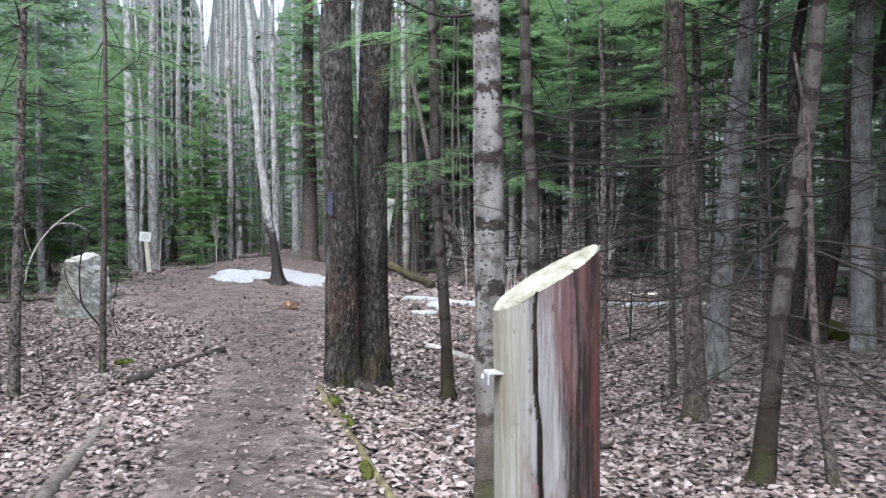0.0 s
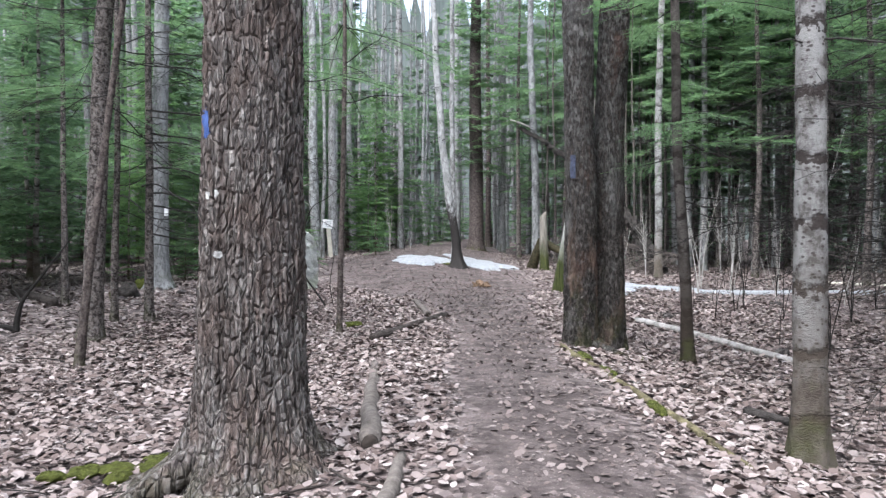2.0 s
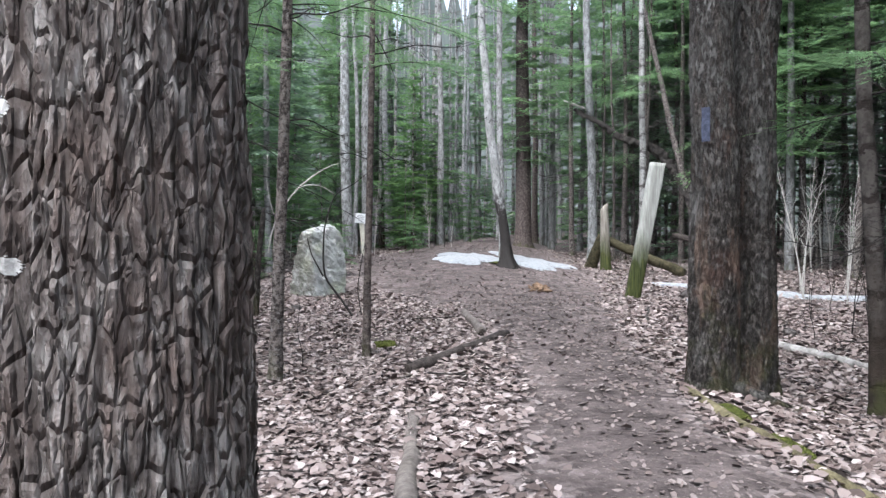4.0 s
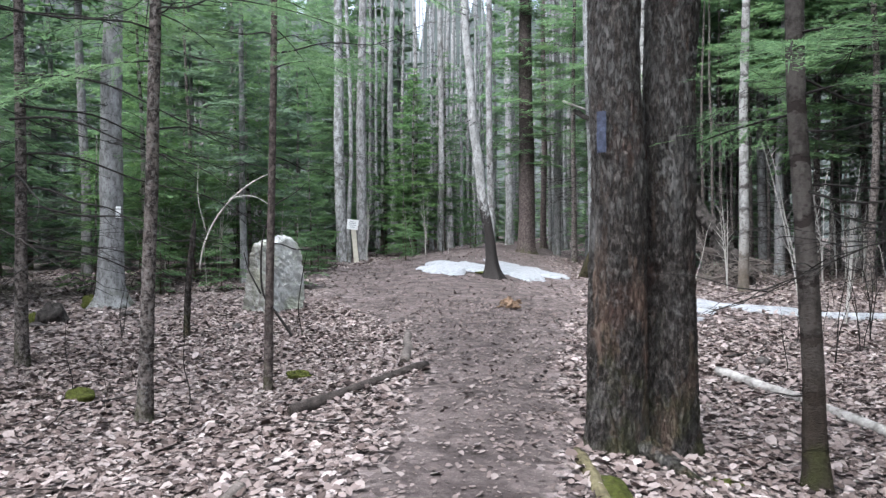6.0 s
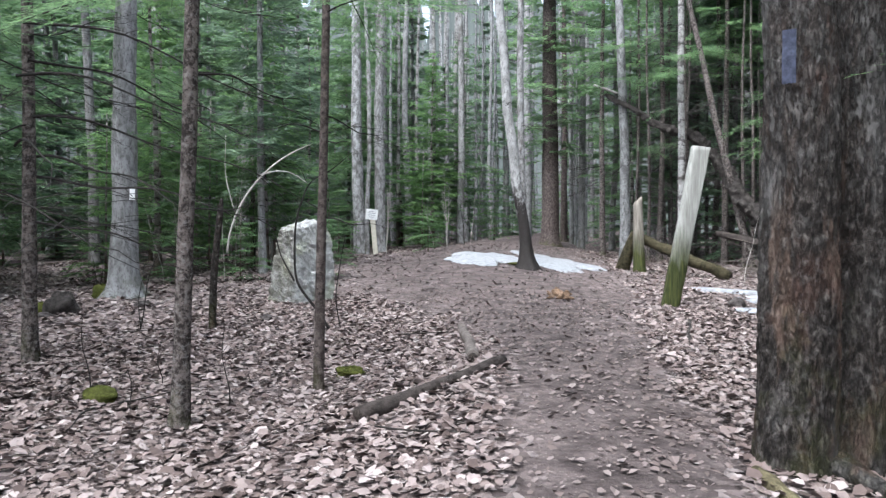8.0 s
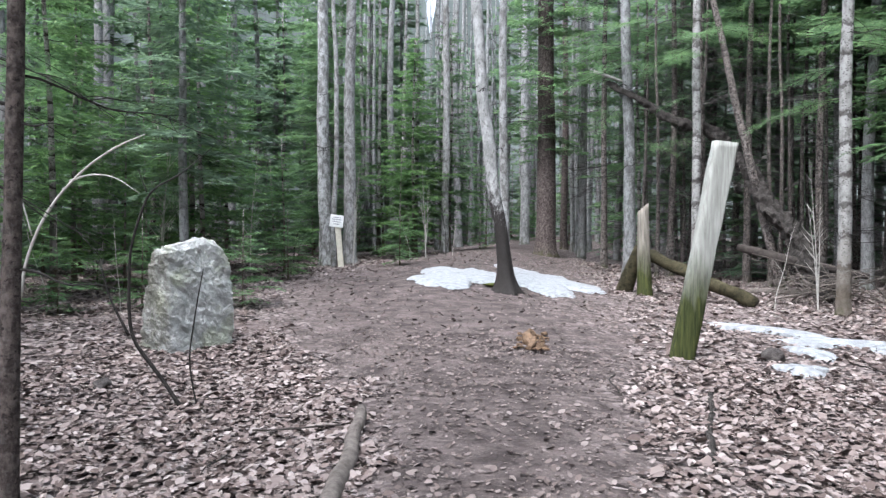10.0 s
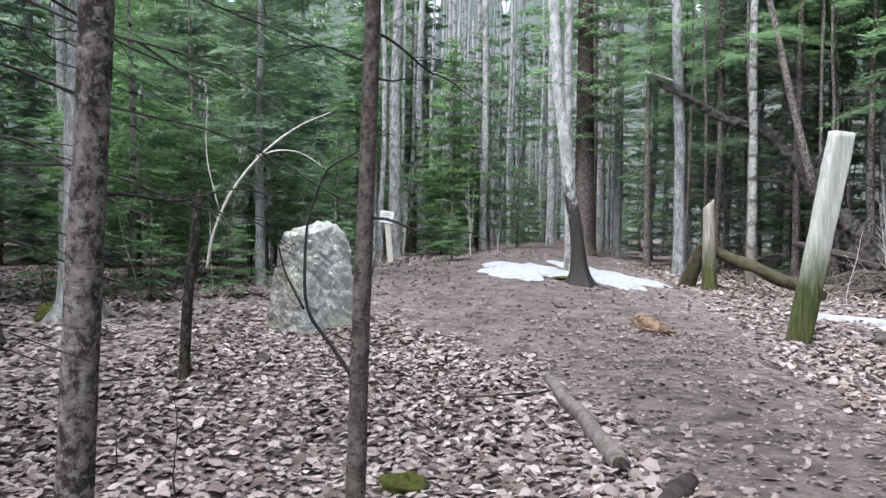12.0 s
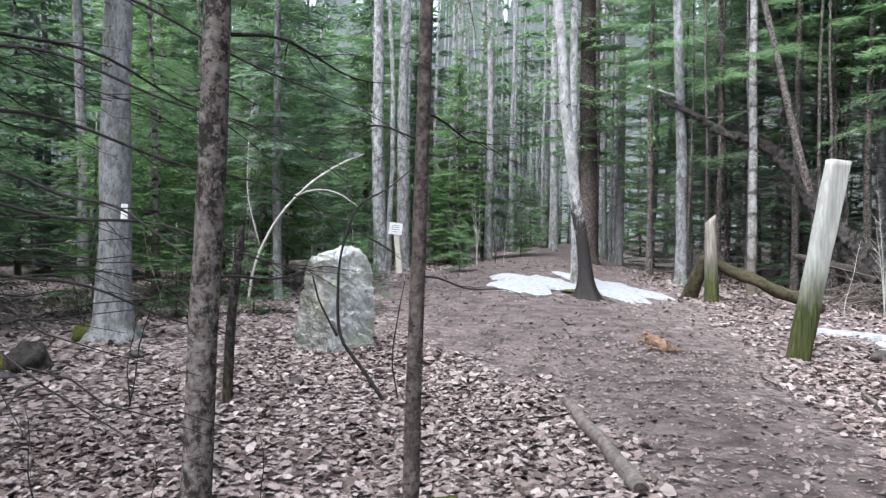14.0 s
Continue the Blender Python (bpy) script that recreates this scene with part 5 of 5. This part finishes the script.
# ---- sticks, saplings, brush ----
def stick(name, x, y, stems, mat, label, category="stick", rz=0.0, n=7):
    """A bare stem with forks. stems: lists of (x, y, z, radius)."""
    t = thing(name, x, y, label, category, rz=rz)
    for st in stems:
        st = np.array(st, float)
        k = np.linspace(0, len(st) - 1, len(st) * 5)
        i = np.arange(len(st))
        sm = np.stack([np.interp(k, i, st[:, c]) for c in range(4)], 1)
        ker = np.array([1, 2, 3, 2, 1]) / 9
        for c in range(3):
            pad = np.pad(sm[:, c], 2, mode="edge")
            sm[1:-1, c] = np.convolve(pad, ker, "valid")[1:-1]
        v, f = tube(sm[:, :3], sm[:, 3], n, 0.15, 1)
        part("stem", mesh("stem", v, f, M[mat]), t)
    return t


stick("forked_stick", -5.82, 12.71, [[(0, 0, -0.05, 0.02), (-0.22, 0, 0.28, 0.018), (-0.48, 0, 0.62, 0.016), (-0.47, 0, 1.36, 0.012), (-0.3, 0, 1.87, 0.01), (0.0, 0, 2.02, 0.007), (0.27, 0, 2.25, 0.003)],
      [(-0.48, 0, 0.62, 0.013), (-0.66, 0.02, 0.95, 0.01), (-0.72, 0.02, 1.2, 0.007)], [(-0.31, 0, 1.86, 0.006), (-0.4, 0.05, 2.05, 0.003)]], "twig", "dark forked dead stick stuck in the leaves", rz=18)
stick("forked_stick", -5.72, 12.76, [[(0, 0, -0.05, 0.008), (-0.08, 0, 0.4, 0.007), (0.0, 0, 0.9, 0.006), (0.06, 0, 1.2, 0.003)]], "twig", "thin dark upright twig", rz=18)
stick("broken_branch", -8.57, 8.25, [[(0, 0, -0.05, 0.05), (0.02, 0, 0.18, 0.04), (0.1, 0, 0.42, 0.028), (0.34, 0.05, 0.72, 0.018), (0.7, 0.1, 1.15, 0.01), (0.85, 0.1, 1.32, 0.005)], [(0.0, 0, 0.02, 0.045), (-0.12, -0.05, 0.08, 0.03), (-0.3, -0.1, 0.06, 0.012)], [(0.1, 0, 0.4, 0.016), (-0.05, 0, 0.62, 0.01), (-0.1, 0, 0.8, 0.004)]], "twig", "dark broken branch propped on a rotten stub", "branch")
bent = thing("bent_birch", -7.1, 11.98, "broken dark stem with bent white birch stems", "sapling", rz=18)
for nm, mat, st in (("stump", "dark", [(0, 0, -0.1, 0.05), (0.03, 0, 0.7, 0.045), (0.12, 0, 1.45, 0.04), (0.14, 0, 1.62, 0.02)]),
                    ("stem", "twig_pale", [(0.2, 0, 0.95, 0.014), (0.24, 0, 1.25, 0.013), (0.42, 0, 1.65, 0.013), (0.7, 0, 1.97, 0.011), (1.0, 0, 2.18, 0.009), (1.25, 0, 2.28, 0.004)]),
                    ("stem", "twig_pale", [(0.62, 0, 1.9, 0.01), (0.8, 0, 1.96, 0.008), (1.0, 0, 1.94, 0.005), (1.2, 0.0, 1.8, 0.003)]),
                    ("stem", "twig_pale", [(0.3, 0, 1.45, 0.006), (0.18, 0, 1.9, 0.005), (0.2, 0, 2.4, 0.003)])):
    st = np.array(st)
    k, i = np.linspace(0, len(st) - 1, len(st) * 6), np.arange(len(st))
    sm = np.stack([np.interp(k, i, st[:, c]) for c in range(4)], 1)
    for c in range(3):
        sm[1:-1, c] = np.convolve(np.pad(sm[:, c], 3, mode="edge"), np.ones(7) / 7, "valid")[1:-1]
    v, f = tube(sm[:, :3], sm[:, 3], 8, 0.12, 2)
    part(nm, mesh(nm, v, f, M[mat]), bent, "white bent stem" if nm == "stem" else "")


def bare_sapling_mesh(h, seed, mat):
    rng = np.random.RandomState(seed)
    bits = []
    for i in range(rng.randint(1, 4)):
        s = np.linspace(0, 1, 10)
        a, l = rng.uniform(0, 6.28), rng.uniform(0.02, 0.28)
        H = h * rng.uniform(0.7, 1.1)
        ax = np.stack([H * l * math.cos(a) * s ** 1.4 + 0.02 * np.sin(s * 9 + i), H * l * math.sin(a) * s ** 1.4, H * s - 0.05], 1)
        bits.append(tube(ax, 0.006 * h ** 0.6 * (1.05 - 0.85 * s), 5, caps=False))
        for _ in range(int(4 * h)):
            q = rng.uniform(0.3, 0.95)
            o = np.array([np.interp(q, s, ax[:, c]) for c in range(3)])
            b = rng.uniform(0, 6.28)
            d = np.array([math.cos(b) * 0.6, math.sin(b) * 0.6, 0.75])
            tl = rng.uniform(0.1, 0.32) * h * (1.1 - q)
            bits.append(tube(o + d * np.linspace(0, 1, 4)[:, None] * tl, 0.0028 * h ** 0.6 * np.array([1, 0.8, 0.6, 0.3]), 3, caps=False))
    v, f = join(bits)
    return mesh("stem", v, f, M[mat])


BARE = [bare_sapling_mesh(h, 200 + i, m) for i, (h, m) in enumerate(((2.6, "twig_pale"), (1.6, "twig_pale"), (1.0, "twig"), (0.7, "twig"), (3.4, "twig_pale"), (2.0, "twig"), (1.3, "twig")))]


def bare(x, y, k, rng, s=1.0):
    pale = k in (0, 1, 4)
    t = thing("bare_sapling", x, y, "pale leafless sapling stems rising from the leaves" if pale else "thin dark leafless seedling stems", "sapling", "leafless saplings", rz=rng.uniform(0, 360))
    part("stem", BARE[k], t, m=Matrix.Diagonal((s, s, s, 1)))


rng = np.random.RandomState(77)
for x, y, k in ((1.5, 19.0, 4), (1.9, 16.9, 0), (1.3, 17.6, 4), (0.9, 14.8, 2), (0.6, 13.6, 3), (1.1, 13.2, 6), (1.6, 14.3, 6), (1.9, 15.2, 5), (0.3, 21.6, 0), (-0.4, 21.4, 1), (1.4, 15.8, 2), (2.2, 13.2, 6), (0.5, 12.4, 2),
                (2.7, 16.2, 5), (3.1, 18.0, 0), (2.2, 18.4, 1), (-8.2, 27.0, 1), (-9.0, 27.0, 0), (-9.4, 26.8, 1), (-10.2, 24.8, 0), (-8.6, 27.6, 5), (-5.9, 9.6, 3), (-6.3, 9.2, 2), (-6.1, 10.1, 3), (-5.0, 9.3, 2), (-5.5, 8.8, 3), (-7.7, 11.4, 6), (1.9, 9.3, 6), (2.2, 10.4, 5), (1.6, 10.6, 2)):
    bare(x, y, k, rng)
for _ in range(60):
    side = rng.rand() < 0.55
    x, y = (rng.uniform(1.5, 9), rng.uniform(13, 27)) if side else (rng.uniform(-16, -9.5), rng.uniform(14, 27))
    bare(x, y, rng.randint(7), rng, rng.uniform(0.7, 1.2))
stick("brush_pile", 0.6, 22.6, [[(rng.uniform(-1.2, 1.2), rng.uniform(-0.4, 0.4), rng.uniform(0, 0.2), 0.014), (rng.uniform(-0.8, 0.8), rng.uniform(-0.4, 0.4), rng.uniform(0.3, 0.7), 0.011), (rng.uniform(-1.6, 1.6), rng.uniform(-0.5, 0.5), rng.uniform(0.2, 1.0), 0.005)] for _ in range(26)], "log_pale", "tangle of grey dead branches on the ground", "brush", n=5)
stick("brush_pile", 5.2, 16.5, [[(rng.uniform(-2, 2), rng.uniform(-1, 1), rng.uniform(0, 0.2), 0.014), (rng.uniform(-1.2, 1.2), rng.uniform(-1, 1), rng.uniform(0.4, 1.0), 0.011), (rng.uniform(-2.4, 2.4), rng.uniform(-1, 1), rng.uniform(0.2, 1.7), 0.005)] for _ in range(40)], "log_pale", "tangle of grey dead branches on the ground", "brush", n=5)
TWIGS = []
for i in range(5):
    q = np.linspace(0, 1, 7)
    L = (0.25, 0.4, 0.55, 0.75, 1.0)[i]
    v, f = tube(np.stack([L * (q - 0.5), 0.06 * L * np.sin(q * 5 + i), 0.012 + 0.01 * np.sin(q * 3.1)], 1), 0.004 + 0.004 * L * (1.2 - q), 5, 0.2, i)
    TWIGS.append(mesh("twig", v, f, M["twig" if i % 2 else "log"]))
for i in range(90):
    x, y = rng.uniform(-9, 3.5), rng.uniform(3, 17)
    if worn(x, y) > 0.4:
        continue
    t = thing("fallen_twig", x, y, "thin dead twig lying on the fallen leaves", "twig", "fallen twigs", float(land(x, y)) + 0.02, rng.uniform(0, 360))
    part("stem", TWIGS[rng.randint(5)], t)
# orange rotten wood on the path
CHIP = [lump("chip", 1, 1, 1, M["orange"], 60 + i, 8, 5, 0.3) for i in range(5)]
rot = thing("rotten_wood", -3.5, 16.0, "crumbled orange rotten wood on the path", "wood")
q = np.linspace(0, 1, 26)
v, f = tube(np.stack([0.12 - 0.3 * q + 0.03 * np.sin(q * 9), -0.6 + 1.3 * q, 0.015 + 0.02 * np.sin(q * 3.1)], 1), 0.02 + 0.045 * np.sin(q * 3.0 + 0.1), 14, 0.9, 9)
part("rotten_core", mesh("rotten_core", v, f, M["orange"], False), rot, "crumbling orange heartwood")
for i in range(90):
    q = rng.uniform(-0.55, 0.75)
    r = rng.uniform(0.01, 0.035)
    part("chip", CHIP[i % 5], rot, m=pose(-0.2 * q + rng.normal(0, 0.1), q, 0.0, 0, 0, rng.uniform(0, 360)) @ Matrix.Diagonal((r, r * 1.4, r * 0.5, 1)))

# ---- conifers that hold the green ----
TRUNKS = {}


def shared_trunk(kind, r, h, seed):
    key = (kind, r, h, seed)
    if key not in TRUNKS:
        TRUNKS[key] = trunk_mesh(r, h, (0, 0), 0.12, seed, M[kind], 7, 0.4, 0.25, 0.12, spine(h, (0, 0), 0.12, seed, 0.9), 0.7)
    return TRUNKS[key]


KINDS = dict(
    tall_a=("far", 0.13, 14.5, "green fir with drooping boughs"), tall_b=("scaly", 0.1, 13.5, "blue-green spruce with low boughs"), tall_c=("far", 0.15, 15.5, "tall fir with a high green crown"),
    mid_a=("fir", 0.07, 7.6, "young green fir with boughs to the ground"), mid_b=("fir", 0.06, 6.6, "bright green young fir tree"), young=("fir", 0.03, 3.0, "small bright green fir"), small=("fir", 0.014, 1.3, "knee-high green fir seedling"),
    bush_a=("fir", 0.05, 4.4, "low bushy fir under the trees"), bush_b=("fir", 0.035, 3.0, "low bushy spruce under the trees"),
    high=("scaly", 0.1, 11.6, "slim fir with a high thin crown"), far_a=("far", 0.14, 15.5, "dense dark spruce in the wood"), far_b=("far", 0.14, 14.5, "green fir deep in the wood"), far_c=("grey", 0.16, 16.5, "tall grey-stemmed fir in the wood"), far_d=("fir", 0.08, 8.6, "bushy spruce in the wood"),
)


def conifer(x, y, kind, rng, dead=0, scale=1.0):
    bark, r, h, label = KINDS[kind]
    t = thing({"f": "forest_fir", "b": "low_fir"}.get(kind[0], "fir_tree"), x, y, label, "tree", "firs of the wood", rz=rng.uniform(0, 360))
    me, p, rad = shared_trunk(bark, r, h, 300 + len(kind))
    S = Matrix.Diagonal((scale, scale, scale, 1))
    part("trunk", me, t, m=S)
    part("crown", CROWN[kind], t, "needled crown", m=S)
    if dead:
        add_dead(t, p, rad, rng.uniform(0.8, 5.0, dead), DEAD, rng)


rng = np.random.RandomState(5)
for x, y, k, d in ((-12.6, 17.6, "mid_a", 4), (-14.2, 19.6, "mid_b", 2), (-12.9, 21.8, "mid_a", 0), (-15.4, 16.0, "mid_a", 4), (-13.4, 14.0, "mid_a", 2), (-16.5, 22.0, "mid_b", 2), (-13.8, 24.4, "mid_b", 2), (-11.9, 20.9, "mid_b", 0),
                   (-12.8, 11.2, "mid_a", 8), (-14.8, 9.0, "mid_b", 6), (-12.0, 7.2, "tall_b", 8), (-15.2, 12.6, "mid_a", 2), (-10.6, 4.4, "high", 10), (-14.2, 4.8, "mid_a", 6), (-17.5, 7.6, "mid_a", 4), (-12.4, 15.9, "young", 0),
                   (-10.4, 29.6, "mid_b", 0), (-9.9, 31.6, "mid_a", 0), (-10.9, 31.0, "mid_b", 0), (-12.8, 28.2, "mid_a", 0), (-14.0, 30.5, "tall_a", 3), (-9.2, 33.8, "young", 0), (-8.6, 31.0, "small", 0), (-9.9, 27.9, "small", 0), (-10.3, 28.2, "young", 0),
                   (2.2, 24.6, "tall_a", 8), (0.9, 26.0, "high", 14), (-0.6, 26.6, "high", 14), (-2.4, 27.6, "high", 14), (2.9, 26.4, "high", 14), (-1.5, 29.6, "tall_b", 10), (0.4, 30.2, "tall_a", 8), (4.9, 24.2, "high", 14), (3.9, 29.4, "tall_b", 8), (-4.2, 28.4, "high", 10), (6.2, 26.2, "tall_b", 6), (3.4, 22.6, "high", 8), (4.2, 27.0, "tall_b", 4), (1.6, 27.8, "tall_c", 6), (-0.8, 28.5, "tall_b", 6), (-3.4, 30.2, "mid_a", 3), (-4.4, 33.5, "tall_a", 3), (-2.2, 33.0, "tall_b", 4),
                   (5.6, 20.2, "high", 12), (6.4, 15.2, "high", 14), (4.4, 13.4, "high", 14), (7.6, 10.6, "high", 12), (5.2, 8.2, "high", 14), (4.6, 5.2, "high", 12), (7.2, 6.6, "tall_c", 10), (8.4, 13.0, "tall_a", 8), (9.5, 18.0, "tall_b", 6), (7.4, 22.6, "tall_a", 6),
                   (-8.8, 24.6, "small", 0), (-11.4, 23.4, "young", 0), (-10.2, 21.6, "small", 0), (-12.2, 18.9, "young", 0), (-10.0, 16.9, "small", 0), (-11.0, 16.2, "small", 0), (-8.4, 17.3, "small", 0)):
    conifer(x, y, k, rng, d)

# the wood beyond; trees behind and far beside the camera are unseen, added to shade
placed = []
for _ in range(12000):
    x, y = rng.uniform(-48, 36), rng.uniform(-16, 74)
    c = float(np.interp(y, WAY_Y, WAY_X))
    if y < 46 and abs(x - c) < float(np.interp(y, WAY_Y, WAY_HALF)) + 0.8:
        continue
    if -16.5 < x < 5.5 and 2.5 < y < 25 or -13 < x < -2.5 and 24 < y < 31 or -4 < x < 4 and -5 < y < 3:
        continue
    d = math.hypot(x + 4, y - 12)
    bearing = math.degrees(math.atan2(x + 1, y - 1))
    if not -58 < bearing < 40 and rng.rand() < 0.6:
        continue
    gap = 1.35 + d * 0.012
    if any((x - a) ** 2 + (y - b) ** 2 < gap * gap for a, b in placed):
        continue
    placed.append((x, y))
    if len(placed) >= 490:
        break
GREY = [("grey", 0.13, 15, 1), ("far", 0.11, 14, 2), ("far", 0.15, 16, 3), ("scaly", 0.09, 13, 4), ("grey", 0.17, 17, 5), ("birch", 0.1, 14, 6)]
for x, y in placed:
    if y < 2 and (int(x * 10) + int(y * 10)) % 3:
        continue
    d = math.hypot(x + 4, y - 12)
    u = rng.rand()
    vista = 8 < math.degrees(math.atan2(-(x + 2), y - 7)) < 23 and y > 20
    share = (0.1 if y < 38 else 0.3) if vista else 0.42 if x > 4 else 0.5
    if u < share:
        kinds = ("far_d", "bush_a", "far_a", "far_b") if x < -14 and 2 < y < 32 and x > -30 else ("far_a", "far_b", "far_c", "far_d")
        conifer(x, y, kinds[rng.randint(4)], rng, 0, rng.uniform(0.8, 1.15))
        continue
    kind, r, h, sd = GREY[rng.choice((0, 1, 4, 5)) if vista else rng.randint(len(GREY))]
    t = thing("bare_trunk_tree", x, y, "straight bare grey trunk with dead twigs", "tree", "trunks of the wood", rz=rng.uniform(0, 360))
    me, p, rad = shared_trunk(kind, r, h, sd)
    part("trunk", me, t)
    add_dead(t, p, rad, rng.uniform(1.0, 10, 7 if d < 32 else 3), DEAD_FAR, rng, 1.15)
    if rng.rand() < (0.1 if vista else 0.45):
        part("crown", CROWN["thin"], t, "thin needled crown")
for _ in range(110):
    y = rng.uniform(31, 66)
    x = -2 - (y - 7) * math.tan(radians(rng.uniform(9, 27))) + 1.0
    if abs(x - float(np.interp(y, WAY_Y, WAY_X))) < 1.6 or any((x - a) ** 2 + (y - b) ** 2 < 0.5 for a, b in placed):
        continue
    placed.append((x, y))
    kind, r, h, sd = GREY[rng.choice((0, 1, 4, 5))]
    t = thing("bare_trunk_tree", x, y, "straight bare grey trunk with dead twigs", "tree", "trunks of the wood", rz=rng.uniform(0, 360))
    me, p, rad = shared_trunk(kind, r, h, sd)
    k = rng.uniform(0.55, 1.1)
    part("trunk", me, t, m=Matrix.Diagonal((k, k, 1.15, 1)))
    add_dead(t, p, rad, rng.uniform(1.5, 13, 6), DEAD_FAR, rng, 1.15)
# dark thicket of thin dead-branched spruces beyond the stump
for _ in range(60):
    x, y = rng.uniform(-3.2, 9), rng.uniform(25.2, 33)
    t = thing("thicket_spruce", x, y, "thin dark spruce crowded with dead twigs", "tree", "spruces of the thicket", rz=rng.uniform(0, 360))
    me, p, rad = shared_trunk("scaly", 0.055, 10, 7)
    part("trunk", me, t)
    add_dead(t, p, rad, rng.uniform(0.3, 6.5, 13), DEAD_FAR, rng, 0.95)
    if rng.rand() < 0.3:
        part("crown", CROWN["thin"], t, "thin needled crown", Matrix.Diagonal((0.8, 0.8, 0.8, 1)))
# low firs that close the view between the trunks
low = []
for _ in range(4000):
    x, y = rng.uniform(-34, 26), rng.uniform(6, 58)
    c = float(np.interp(y, WAY_Y, WAY_X))
    d = math.hypot(x + 3, y - 9)
    if d < 17 or d > 48 or (y < 40 and abs(x - c) < float(np.interp(y, WAY_Y, WAY_HALF)) + 1.6) or -16 < x < 6 and y < 23 or -13.5 < x < -3 and y < 29.5 or -4 < x < 2 and y < 27:
        continue
    if any((x - a) ** 2 + (y - b) ** 2 < 3.6 for a, b in low):
        continue
    low.append((x, y))
    conifer(x, y, ("bush_a", "bush_b")[rng.randint(2)], rng, 0, rng.uniform(0.6, 1.25))
    if len(low) >= 135:
        break


for _ in range(1500):
    x, y = rng.uniform(-30, -17), rng.uniform(13, 36)
    if any((x - a) ** 2 + (y - b) ** 2 < 2.6 for a, b in low) or math.hypot(x + 3, y - 9) < 15:
        continue
    low.append((x, y))
    conifer(x, y, ("bush_a", "bush_b", "young")[rng.randint(3)], rng, 0, rng.uniform(0.7, 1.2))
    if len(low) >= 165:
        break


def build_backdrop():
    n, rows = 720, 8
    a = np.linspace(0, 2 * np.pi, n, endpoint=False)
    V = []
    for i in range(rows):
        q = i / (rows - 1)
        R = 84 - 1.5 * q
        top = np.where(np.sin(a) < -0.2, 16, 32) + 3.0 * np.sin(a * 67 + 1) + 2.0 * np.sin(a * 113) + 2.2 * np.sin(a * 171 + 2) + 1.6 * np.sin(a * 257)
        V.append(np.stack([-4 + R * np.cos(a), 14 + R * np.sin(a), -3 + q * (top + 3)], 1))
    tagged(new("backdrop", mesh("backdrop", np.vstack(V), grid_faces(rows, n), M["backdrop"])), "distant wall of forest", "forest", kind="structure")


build_backdrop()
